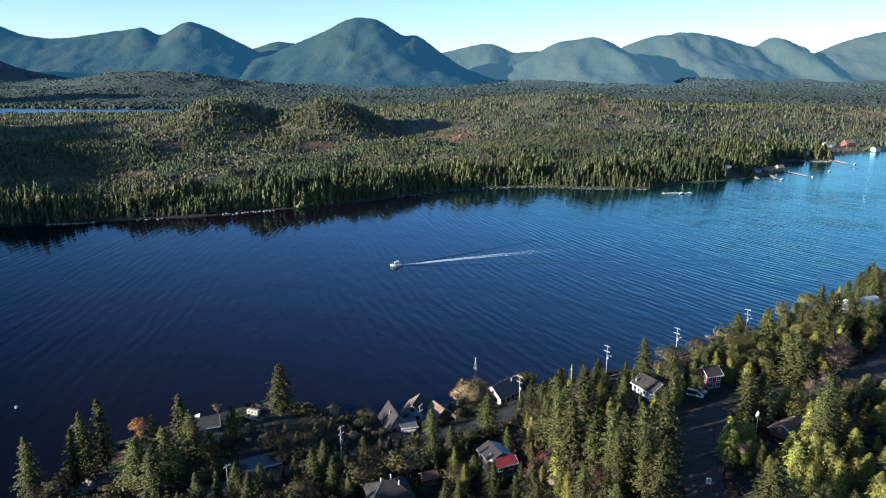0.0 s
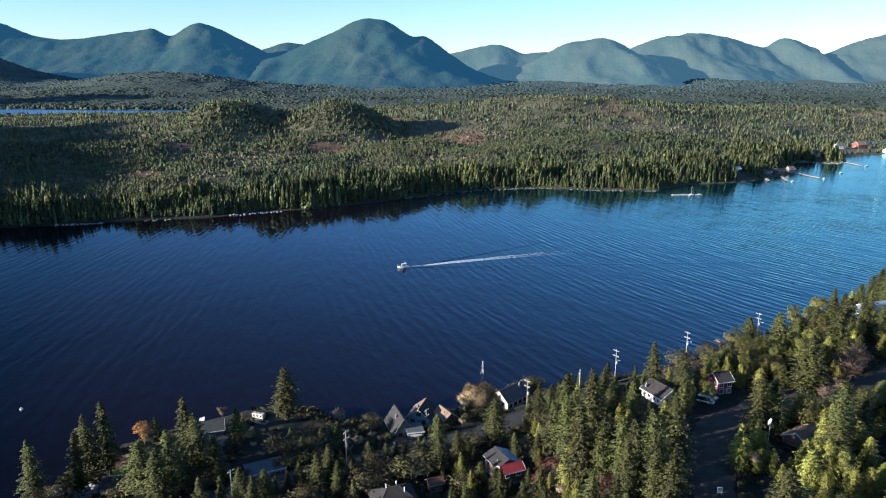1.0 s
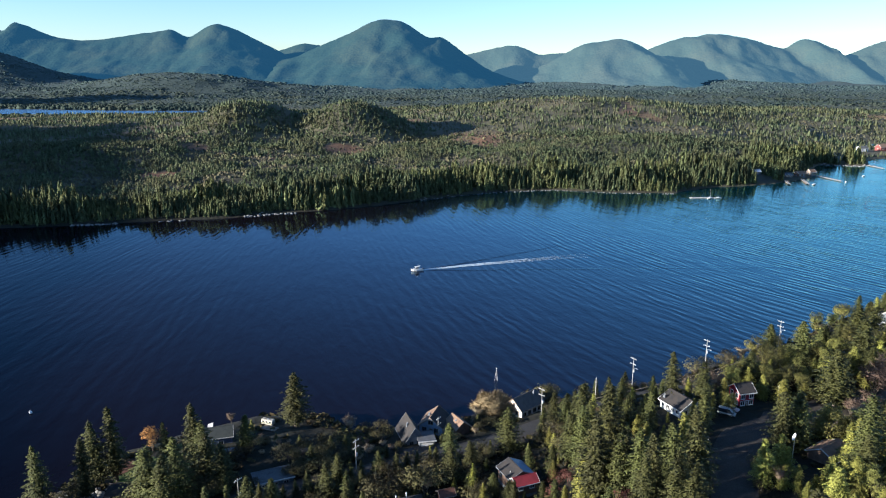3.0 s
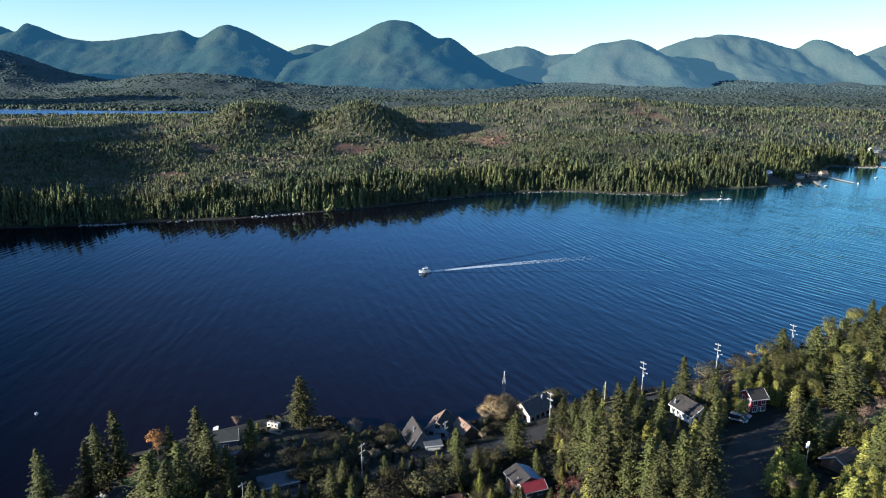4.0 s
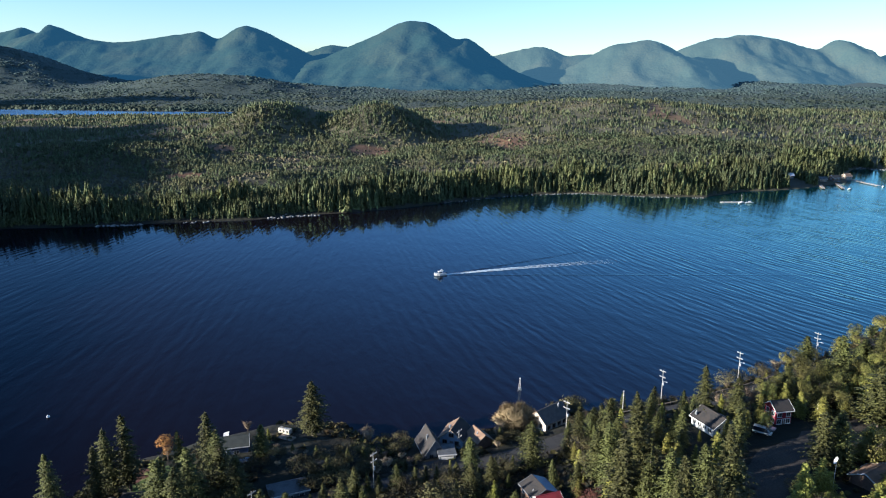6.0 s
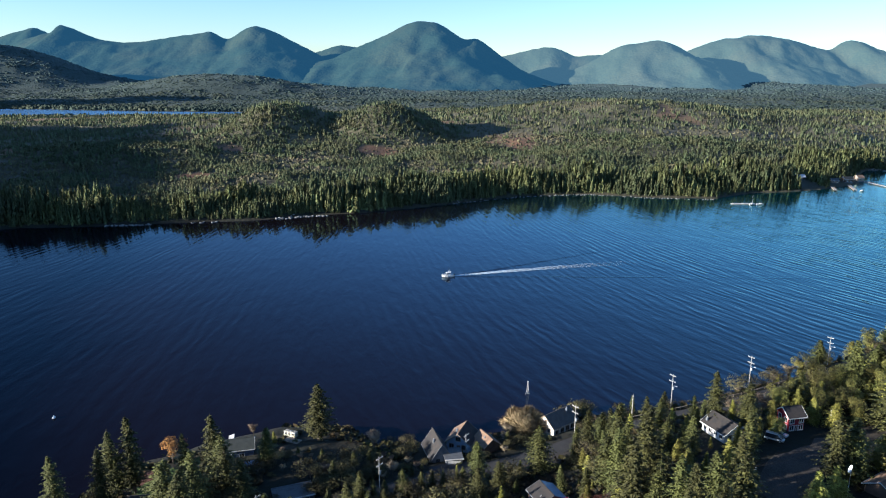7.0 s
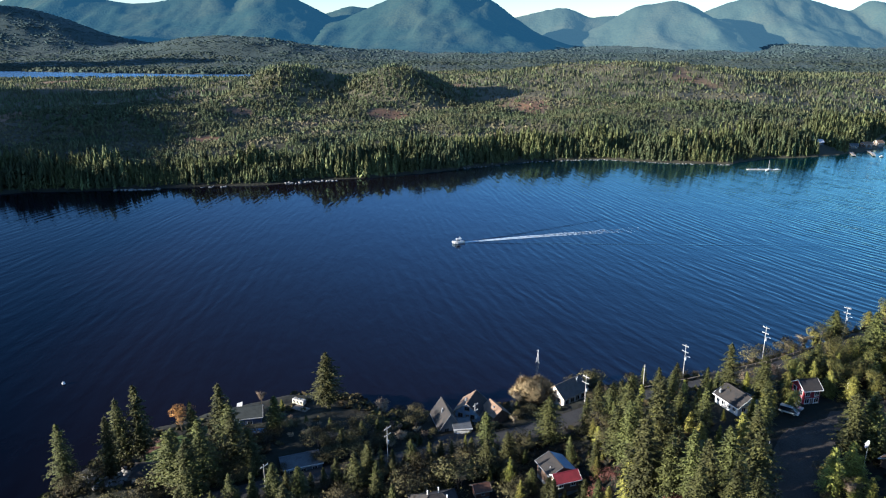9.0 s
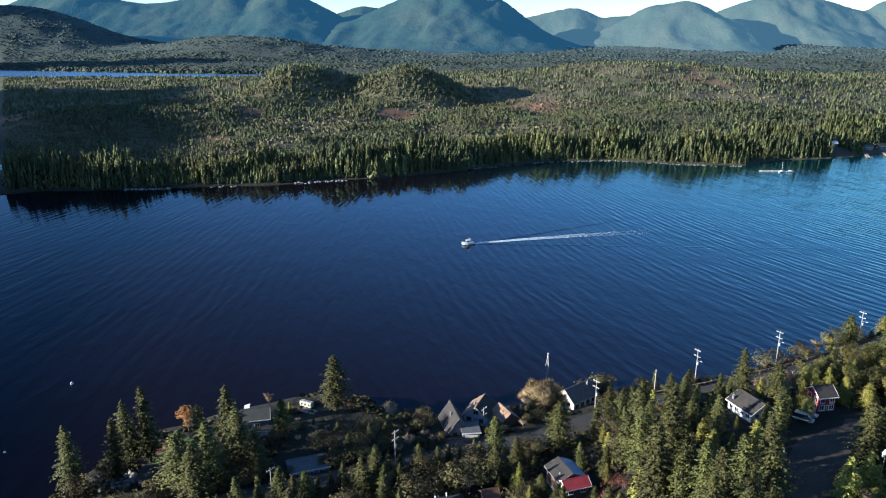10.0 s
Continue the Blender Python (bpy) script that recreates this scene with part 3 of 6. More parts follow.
woods("shore_woods", SHORE_SHAPES, x1, y1, z1, rng.uniform(9, 21, len(x1)) * (0.2 + 1.4 * cloud2(x1, y1, 30, 77, 2)) * (0.45 + 0.55 * smooth01(d1 / 14)), rng.uniform(0.75, 1.2, len(x1)), FAR_NEEDLES,
      "tall yellow-green conifers crowding the far shore", 1, up=0.25)
def groves(x, y, size, seed, open_, rng):
    """Where conifers stand close together; between them is low heath."""
    return cloud2(x, y, size, seed, 3) + rng.normal(0, 0.04, len(x)) + 0.3 * np.exp(-(((x + 284) / 150) ** 2 + ((y - 1120) / 70) ** 2)) > 0.38 + 0.26 * open_


LOW_SHAPES = PLAIN_SHAPES + [(v * (1, 1, 0.8) + (0.1, 0, 0), f) for v, f in PLAIN_SHAPES]
for near, far, count, size, lo, hi, shapes, label in ((560, 1150, 56000, 46, 2.6, 6.6, WOOD_SHAPES, "clumps of dull green bog pines"), (1120, 2050, 56000, 62, 3.6, 8.4, FAR_SHAPES, "distant dull green clumps of conifers")):
    x, y = wedge(count, near, far, rng)
    d, z, open_ = beside(x, y, FAR_SHORE), height(x, y), bog(x, y)
    inside = groves(x, y, size, 78, open_, rng) | (d < 95)
    keep = yards(x, y) & (d > (50 if near < 1000 else 5)) & (z > 0.8) & (rng.uniform(0, 1, len(x)) < 0.97 - np.where(inside, 0.9, 0.8) * open_)
    x, y, z, inside = x[keep], y[keep], z[keep], inside[keep]
    p = inside
    woods("mixed_woods", shapes, x[p], y[p], z[p], rng.uniform(lo, hi, p.sum()) * (0.45 + 0.9 * cloud2(x[p], y[p], 22, 79, 2)), rng.uniform(0.7, 1.2, p.sum()), FAR_GREEN, label + " on low hills", 2, up=0.8)
    p = ~inside
    woods("heath_scrub", LOW_SHAPES, x[p], y[p], z[p], rng.uniform(1.2, 3.4, p.sum()), rng.uniform(1.4, 2.4, p.sum()), FAR_SCRUB, "low brown heath and scrub between the trees", 3, up=0.9)
def tree_line(seed):
    """A low clump of far trees: one jagged canopy, longer than deep."""
    r = np.random.default_rng(seed)
    n = 5
    u = np.linspace(-0.5, 0.5, n) + r.uniform(-0.03, 0.03, n)
    depth = 0.22 * np.sqrt(np.clip(1 - (2 * u) ** 2, 0.05, 1))
    top = np.where(np.arange(n) % 2, r.uniform(0.75, 1.1, n), r.uniform(0.45, 0.75, n)) * np.clip(1.25 - (2 * u) ** 2, 0.25, 1)
    v = np.concatenate([np.stack([u, -depth, np.zeros(n)], -1), np.stack([u, r.uniform(-0.06, 0.06, n), top], -1), np.stack([u, depth, np.zeros(n)], -1)])
    f = []
    for row in (0, n):
        for k in range(n - 1):
            f += [(row + k, row + k + 1, row + n + k), (row + k + 1, row + n + k + 1, row + n + k)]
    return v, np.array(f)


LINE_SHAPES = [tree_line(90 + k) for k in range(6)]
x, y = wedge(46000, 1980, 4200, rng)
z = height(x, y)
keep = (z > 0.8) & (z < 230)
x4, y4, z4 = x[keep], y[keep], z[keep]
grove = smooth01((cloud2(x4 * 0.5, y4 * 1.4, 110, 83, 3) - 0.44) / 0.14)
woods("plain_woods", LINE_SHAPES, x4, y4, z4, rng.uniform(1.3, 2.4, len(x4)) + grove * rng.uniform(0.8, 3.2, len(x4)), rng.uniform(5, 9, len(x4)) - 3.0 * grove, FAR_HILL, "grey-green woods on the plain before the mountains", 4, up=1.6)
x = rng.uniform(-2200, -650, 2600)
y = np.interp(x, [p[0] for p in INLET], [p[1] for p in INLET]) + 104 + 0.15 * np.maximum(-900 - x, 0) + rng.uniform(-30, 70, len(x))
z = height(x, y)
keep = z > 0.5
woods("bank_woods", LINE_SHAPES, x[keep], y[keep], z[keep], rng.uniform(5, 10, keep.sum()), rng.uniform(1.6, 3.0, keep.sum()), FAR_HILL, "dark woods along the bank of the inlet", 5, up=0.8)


# ---- near trees ----
def conifer(seed, tall, reach, sprays=8, droop=0.35, bare=0.12, full=0.78):
    """Trunk and crown of a ragged conifer; the crown is whorls of drooping branches, each with needle sprays on both sides."""
    rng = random.Random(seed)
    bm = bmesh.new()
    lean = (rng.uniform(-0.03, 0.03), rng.uniform(-0.03, 0.03))
    for k in range(4):
        z0, z1 = tall * k / 4, tall * (k + 1) / 4
        add_rod(bm, (lean[0] * z0, lean[1] * z0, z0 - (0.6 if k == 0 else 0)), (lean[0] * z1, lean[1] * z1, z1), 0.017 * tall * (1 - k / 4.2), 0.017 * tall * (1 - (k + 1) / 4.2), 7)
    trunk = bpy.data.meshes.new("trunk")
    bm.to_mesh(trunk)
    bm.free()
    trunk.materials.append(BARK)
    v, f = [], []
    z = tall * bare
    side = [rng.uniform(0.75, 1.2) for _ in range(7)]
    while z < tall * 0.985:
        t = (z / tall - bare) / (1 - bare)
        r = reach * (1 - t) ** full * (0.55 + 0.45 * min(1, t * 5)) * rng.uniform(0.7, 1.15) + 0.14
        turn = rng.uniform(0, 6.283)
        n = max(4, round(sprays * (1 - 0.45 * t)))
        for j in range(n):
            if rng.random() < 0.12:
                continue
            a = turn + 6.283 * j / n + rng.uniform(-0.4, 0.4)
            q = r * rng.uniform(0.6, 1.12) * side[int(a / 6.283 * 7 + 2 * t) % 7]
            ca, sa = math.cos(a), math.sin(a)
            fall = droop * rng.uniform(0.5, 1.6) - 0.3 * t
            zb = z + rng.uniform(-0.022, 0.022) * tall
            bend = rng.uniform(-0.25, 0.25)
            for k in range(15):
                u = 0.16 + 0.84 * ((k + rng.random()) / 15) ** 0.8
                yaw = a + bend * u
                off = rng.uniform(-1, 1) * (0.2 * q + 0.1) * (1.15 - 0.75 * u)
                c = Vector((lean[0] * z + q * u * math.cos(yaw) - off * math.sin(yaw), lean[1] * z + q * u * math.sin(yaw) + off * math.cos(yaw),
                            zb - fall * q * u * u + 0.10 * q * u - 0.35 * abs(off) + rng.uniform(-0.12, 0.12)))
                size = rng.uniform(0.18, 0.33) * (1.1 - 0.35 * u)
                turn2 = yaw + rng.uniform(-0.9, 0.9) + (0.6 if off > 0 else -0.6)
                out = Vector((math.cos(turn2), math.sin(turn2), -0.35 + rng.uniform(-0.4, 0.4))) * size
                wing = Vector((-math.sin(turn2), math.cos(turn2), rng.uniform(-0.5, 0.5))) * size * 0.62
                i = len(v)
                v += [tuple(c - out * 0.6 + wing), tuple(c - out * 0.6 - wing), tuple(c + out * 1.15)]
                f.append((i, i + 1, i + 2))
        z += tall * rng.uniform(0.024, 0.036)
    i, c = len(v), 0.26 * reach
    v += [(c, 0, tall * (bare + 0.06)), (0, c, tall * (bare + 0.06)), (-c, 0, tall * (bare + 0.06)), (0, -c, tall * (bare + 0.06)), (lean[0] * tall, lean[1] * tall, tall * 0.9)]
    f += [(i, i + 1, i + 4), (i + 1, i + 2, i + 4), (i + 2, i + 3, i + 4), (i + 3, i, i + 4)]
    i = len(v)
    tx, ty = lean[0] * tall, lean[1] * tall
    v += [(tx + 0.12, ty, tall * 0.93), (tx - 0.06, ty + 0.1, tall * 0.93), (tx - 0.06, ty - 0.1, tall * 0.93), (tx, ty, tall * 1.03)]
    f += [(i, i + 1, i + 3), (i + 1, i + 2, i + 3), (i + 2, i, i + 3)]
    return trunk, v, f


def leaf_ball(seed, count, rx, ry, rz, size, hollow=0.3):
    """Many small leaf clumps in an uneven crown with gaps."""
    rng = random.Random(seed)
    lumps = [(rng.uniform(-0.6, 0.6), rng.uniform(-0.6, 0.6), rng.uniform(-0.5, 0.7), rng.uniform(0.3, 0.55)) for _ in range(11)]
    v, f = [], []
    for _ in range(count):
        lx, ly, lz, lr = rng.choice(lumps)
        d = Vector((rng.gauss(0, 1), rng.gauss(0, 1), rng.gauss(0, 1))).normalized() * lr * rng.uniform(hollow, 1) ** 0.5
        c = Vector(((lx + d.x) * rx, (ly + d.y) * ry, (lz + d.z) * rz))
        i = len(v)
        for _k in range(3):
            v.append(tuple(c + Vector((rng.uniform(-1, 1), rng.uniform(-1, 1), rng.uniform(-1, 1))) * size))
        f.append((i, i + 1, i + 2))
    return v, f


def bare_tree(seed, tall, reach, twigs=420):
    """Trunk with limbs that grow out of it, and a haze of thin upswept twigs."""
    rng = random.Random(seed)
    bm = bmesh.new()
    rings = []
    for k in range(7):
        u, r = k / 6, tall * (0.028 - 0.022 * k / 6)
        rings.append([bm.verts.new((0.1 * u + r * math.cos(j * 1.0472), r * math.sin(j * 1.0472), -0.5 + (tall * 0.62 + 0.5) * u)) for j in range(6)])
    for p, q in zip(rings, rings[1:]):
        for j in range(6):
            bm.faces.new((p[j], p[(j + 1) % 6], q[(j + 1) % 6], q[j]))
    v, f = [], []
    tips = []
    for k in range(11):
        a, up = 6.283 * (k + rng.random()) / 11, rng.uniform(0.45, 1.0)
        root = rings[2 + k % 4][round(a / 1.0472) % 6]
        s = root.co.copy()
        e = Vector((math.cos(a) * reach * rng.uniform(0.4, 0.8), math.sin(a) * reach * rng.uniform(0.4, 0.8), tall * (0.45 + 0.45 * up)))
        side, end = (e - s).orthogonal().normalized(), bm.verts.new(e)
        wide = 0.011 * tall
        ring = [bm.verts.new(s.lerp(e, 0.12) + (Matrix.Rotation(j * 1.5708, 3, (e - s).normalized()) @ side) * wide) for j in range(4)]
        for j in range(4):
            bm.faces.new((root, ring[j], ring[(j + 1) % 4]))
            bm.faces.new((ring[j], end, ring[(j + 1) % 4]))
        tips += [s.lerp(e, u) for u in (0.5, 0.7, 0.85, 1.0)]
    trunk = bpy.data.meshes.new("trunk")
    bm.to_mesh(trunk)
    bm.free()
    trunk.materials.append(BARK)
    for _ in range(twigs):
        p = rng.choice(tips)
        d = Vector((p.x, p.y, 0)) * 0.12 + Vector((rng.gauss(0, 1), rng.gauss(0, 1), rng.uniform(-0.1, 1.3)))
        d = d.normalized() * rng.uniform(0.1, 0.24) * tall
        side = d.cross(Vector((rng.gauss(0, 1), rng.gauss(0, 1), rng.gauss(0, 1)))).normalized() * rng.uniform(0.05, 0.1)
        i = len(v)
        v += [tuple(p - side), tuple(p + side), tuple(p + d)]
        f.append((i, i + 1, i + 2))
    return trunk, v, f


def tree_kind(name, label, category, group, trunk, v, f, mat, conic=False):
    """A first tree of a kind, well below ground out of sight; the others are its copies."""
    thing = tagged(new(name), label, category, group)
    thing.empty_display_size = 0.5
    if trunk:
        t = new("trunk", trunk)
        t.parent = thing
    v = np.array(v)
    tall = v[:, 2].max()
    n = crown_normals(v, 0.28, 0.8) if conic else crown_normals(v, 0.2, 0.45, (0, 0, tall * 0.45))
    c = new("crown", mesh("crown", v, f, mat, normals=n))
    c.parent = thing
    return thing


GROUP = "trees on the near shore"
spruces, cedars, hemlocks, alders, bushes, oranges, willows = [], [], [], [], [], [], []
for k in range(6):
    trunk, v, f = conifer(100 + k, 18, (4.0, 3.5, 4.5, 3.8, 3.3, 4.2)[k], 12, 0.3 + 0.06 * (k % 3), 0.10 + 0.03 * (k % 2))
    spruces.append(tree_kind("spruce_tree", "dark green ragged spruce on the near shore", "tree", GROUP, trunk, v, f, NEEDLES, True))
for k in range(5):
    trunk, v, f = conifer(200 + k, 16, (4.2, 3.9, 4.6, 3.8, 4.1)[k], 13, 0.55 + 0.08 * (k % 2), 0.07, 0.62)
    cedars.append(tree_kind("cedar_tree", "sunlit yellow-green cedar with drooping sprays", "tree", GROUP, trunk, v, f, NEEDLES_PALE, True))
for k in range(4):
    trunk, v, f = conifer(250 + k, 17, (3.7, 4.3, 3.4, 4.0)[k], 12, 0.42 + 0.06 * (k % 2), 0.09)
    hemlocks.append(tree_kind("hemlock_tree", "olive-green hemlock among other conifers", "tree", GROUP, trunk, v, f, NEEDLES_MID, True))
for k in range(4):
    trunk, v, f = bare_tree(300 + k, 8, (3.2, 2.8, 3.6, 3.0)[k], 620)
    alders.append(tree_kind("bare_alder", "leafless brown-grey alder with fine twigs", "tree", GROUP, trunk, v, f, TWIGS))
for k in range(4):
    v, f = leaf_ball(400 + k, 1700, 2.6, 2.4, 1.9, 0.14)
    v = [(a, b, c + 1.5) for a, b, c in v]
    trunk, _, _ = bare_tree(420 + k, 3.0, 1.8, 2)
    bushes.append(tree_kind("autumn_bush", "olive-brown autumn bush on dark ground", "bush", "bushes on the near shore", trunk, v, f, BUSH))
leafy = []
for k in range(4):
    v, f = leaf_ball(480 + k, 4200, (3.4, 3.9, 3.1, 3.6)[k], (3.2, 3.6, 3.3, 3.0)[k], (4.6, 4.0, 4.9, 4.3)[k], 0.19, 0.35)
    trunk, _, _ = bare_tree(490 + k, 8.5, 2.6, 2)
    leafy.append(tree_kind("alder_tree", "round-crowned alder with olive autumn leaves", "tree", GROUP, trunk, [(a, b, c + 5.6) for a, b, c in v], f, LEAFY))
reds, red_alders = [], []
v, f = leaf_ball(470, 1500, 2.2, 2.0, 1.5, 0.13)
trunk, _, _ = bare_tree(471, 2.6, 1.5, 2)
reds.append(tree_kind("red_shrub", "dark red autumn shrub beside a house", "shrub", "red shrubs near the houses", trunk, [(a, b, c + 1.3) for a, b, c in v], f, RED_LEAVES))
trunk, v, f = bare_tree(472, 13, 4.6, 1500)
red_alders.append(tree_kind("bare_birch", "tall leafless reddish-brown tree with pale trunk", "tree", GROUP, trunk, v, f, TWIGS_RED))
v, f = leaf_ball(450, 1500, 3.0, 2.8, 3.2, 0.2)
trunk, _, _ = bare_tree(451, 7, 2.2, 2)
oranges.append(tree_kind("maple_tree", "small tree with orange autumn leaves beside the lawn", "tree", "", trunk, [(a, b, c + 4.8) for a, b, c in v], f, ORANGE))
def twig_fan(seed, count, reach, tall):
    """A round-topped crown of long fine twigs that spread from the foot."""
    r = random.Random(seed)
    v, f = [], []
    for _ in range(count):
        a, lean = r.uniform(0, 6.283), 1.25 * math.sqrt(r.random())
        way = Vector((math.sin(lean) * math.cos(a), math.sin(lean) * math.sin(a), math.cos(lean)))
        out = Vector((way.x * reach, way.y * reach, way.z * tall)) * (0.9 + 0.1 * math.sin(5 * a + 3 * lean))
        at = out * r.uniform(0.45, 0.93) + Vector((r.gauss(0, 0.25), r.gauss(0, 0.25), 0.6 + r.gauss(0, 0.2)))
        d = (out.normalized() + Vector((r.gauss(0, 0.3), r.gauss(0, 0.3), 0.35 + r.gauss(0, 0.2)))) * r.uniform(0.5, 1.1)
        side = d.cross(Vector((r.gauss(0, 1), r.gauss(0, 1), r.gauss(0, 1)))).normalized() * r.uniform(0.05, 0.11)
        i = len(v)
        v += [tuple(at - side), tuple(at + side), tuple(at + d)]
        f.append((i, i + 1, i + 2))
    return v, f


v, f = twig_fan(460, 17000, 7.6, 7.8)
trunk, _, _ = bare_tree(461, 7, 3.5, 2)
willows.append(tree_kind("willow_tree", "wide rounded tan willow before the cream house", "tree", "", trunk, v, f, TWIGS_TAN))

used = set()


def plant(kinds, k, x, y, tall, wide=1.0, turn=0.0, own=18.0):
    """Stands a tree of a kind on the ground; the first use moves the kind's own tree, the later ones copy it."""
    ob = kinds[k % len(kinds)]
    s = tall / own
    m = pose(x, y, ground_z(x, y) - 0.1, 0, 0, turn) @ Matrix.Diagonal((s * wide, s * wide, s, 1))
    if ob in used:
        return copy_thing(ob, m)
    used.add(ob)
    ob.matrix_basis = m
    return ob


KEEP_CLEAR = [(-24, 222, 9), (-14, 228, 8), (-7, 223, 5), (-19, 214, 6), (18, 241, 11), (8, 192, 9), (13, 184, 9), (13, 178, 5), (-19, 174, 9), (-85, 213, 9), (-75, 231, 5), (-104, 186, 7),
              (-65, 193, 10), (55, 203, 9), (53, 196, 6), (76, 213, 8), (79, 171, 6), (20.7, 230, 4), (88, 181, 7), (171, 296, 11), (79, 178, 6), (70, 203, 5), (79, 171, 6), (86, 173, 7), (118, 214, 7), (124, 221, 5), (110, 205, 6), (91, 226, 7), (105, 212, 6), (22, 185, 6), (32, 162, 5), (-9, 183, 5)]


def is_clear(x, y, coast=7.5, upper=9.0):
    if abs(float(beside(np.array([x]), np.array([y]), COAST_ROAD)[0])) < coast:
        return False
    if abs(float(beside(np.array([x]), np.array([y]), UPPER_ROAD)[0])) < upper:
        return False
    if math.hypot((x + 104) / 9, (y - 198) / 12) < 1:
        return False
    return all(math.hypot(x - a, y - b) > r for a, b, r in KEEP_CLEAR)


# single trees that stand out: x, y, height
for k, (x, y, tall) in enumerate([(-120, 177, 19), (-111, 183, 20), (-112, 191, 21), (-107, 193, 24), (-94, 199, 17), (-86, 201, 19), (-83, 181, 17), (-62, 226, 18.5),
                                 (-29, 194, 8), (-40, 189, 8), (-47, 183, 8), (-56, 179, 8), (-62, 176, 10), (-3, 199, 9), (-8, 192, 10), (24, 229, 9), (-35, 178, 9), (-90, 178, 15), (-84, 174, 16), (-92, 184, 14), (-81, 195, 13), (-73, 207, 9), (-78, 190, 15), (-72, 186, 13), (27, 222, 12), (-9, 206, 11), (8.5, 211, 13), (7.5, 182, 6), (12, 181.5, 5), (17, 183.5, 5.5), (3.5, 186.5, 7)]):
    plant(spruces, k, x, y, tall, 1.3 if x < -100 else 1.42, 53 * k)
for k, (x, y, tall) in enumerate([(-15, 203, 6), (3, 209, 5), (-2, 188, 9), (1, 177, 10), (25, 203, 8)]):
    plant(hemlocks, k, x, y, tall, 1.15, 71 * k, 17.0)
for k, (x, y, tall) in enumerate([(68, 168, 13), (73, 172, 12), (81, 187, 11), (72, 211, 9), (66.5, 203, 8), (83, 222, 10), (91, 227, 12), (100, 224, 10), (108, 228, 13), (75, 165, 14), (70.5, 174.5, 10), (75, 172, 11), (76, 176, 9.5), (72, 166, 12), (84, 168, 13), (92, 176, 13), (98, 185, 13), (108, 194, 12)]):
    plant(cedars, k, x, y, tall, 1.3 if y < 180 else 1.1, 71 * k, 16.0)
for k, (x, y, tall, wide) in enumerate([(-43, 222, 7, 1.2), (-1, 236, 5, 1.3), (-2, 231, 5, 1.0), (-84, 226, 6, 0.8), (104, 196, 9, 1.1), (70, 219, 8, 1.2), (27, 243, 6, 1.0), (73, 222, 7, 1.2)]):
    plant(alders, (1, 0, 2, 1, 1, 2, 0, 2)[k], x, y, tall, wide, 37 * k, 8.0)
for k, (x, y, tall) in enumerate([(-32, 217, 5.5), (-50, 210, 5), (-54, 207, 4), (-38, 224, 4), (-113, 177, 3.5), (-117, 172, 4), (-80, 182, 4), (-72, 228, 2.5),
                                 (-46, 202, 3), (4, 228, 2.6), (-1, 224, 2.4), (18, 214, 3), (24, 214, 4), (-26, 192, 4), (24, 205, 4.5), (-34, 231, 3)]):
    plant(bushes, k, x, y, tall, 1.1, 97 * k, 3.4)
for k, (x, y, tall) in enumerate([(89, 221, 9), (95, 224, 11), (98, 218, 9), (88, 233, 9), (97, 238, 11), (105, 241, 10), (72.5, 206, 7.5), (60, 224, 5), (64, 232, 5), (81, 226, 9), (85, 231, 11), (101, 229, 10.5), (93, 231, 12), (112, 232, 10)]):
    plant(leafy, k, x, y, tall, 1.15, 61 * k, 10.0)
# tall spruces added out of view to shade the near-left ground
for k, (x, y, tall) in enumerate([(-126, 140, 21), (-118, 132, 23), (-122, 124, 22), (-108, 126, 24), (-100, 134, 21), (-94, 126, 22), (-86, 132, 21), (-78, 124, 23), (-112, 138, 20), (-70, 130, 19), (-60, 124, 20)]):
    plant(spruces, k, x, y, tall, 1.3, 47 * k)
plant(oranges, 0, -104, 210, 8.5, 1.25, 0, 8.0)
plant(willows, 0, 4.4, 242.0, 7.8, 1.28, 0, 8.0)
for k, (x, y, tall) in enumerate([(21.6, 188.5, 3.4), (24.5, 186, 2.6), (21, 182, 3.0), (32, 160, 3.4), (28, 163, 2.8), (35, 165, 2.6), (-3, 179.5, 2.2)]):
    plant(reds, 0, x, y, tall, 1.1, 80 * k, 2.8)
for k, (x, y, tall) in enumerate([(118, 216, 13.5), (124, 222, 12), (112, 206, 8), (106, 204, 7)]):
    plant(red_alders, 0, x, y, tall, 1.0, 70 * k, 13.0)
plant(hemlocks, 0, -76, 223, 11.5, 1.7, 20, 17.0)
for k, (x, y, tall) in enumerate([(53, 199, 9.5), (57.5, 197, 11), (60.5, 200.5, 13), (64.5, 204.5, 12), (49, 206, 8)]):
    plant(hemlocks, k, x, y, tall, 1.45, 67 * k, 17.0)
plant(hemlocks, 1, 29.5, 236.5, 13, 1.1, 40, 17.0)
plant(spruces, 2, 105, 212.5, 16, 1.7, 40)
plant(spruces, 4, 119, 266, 15, 1.8, 70)
plant(spruces, 0, 127, 270, 14, 1.8, 150)

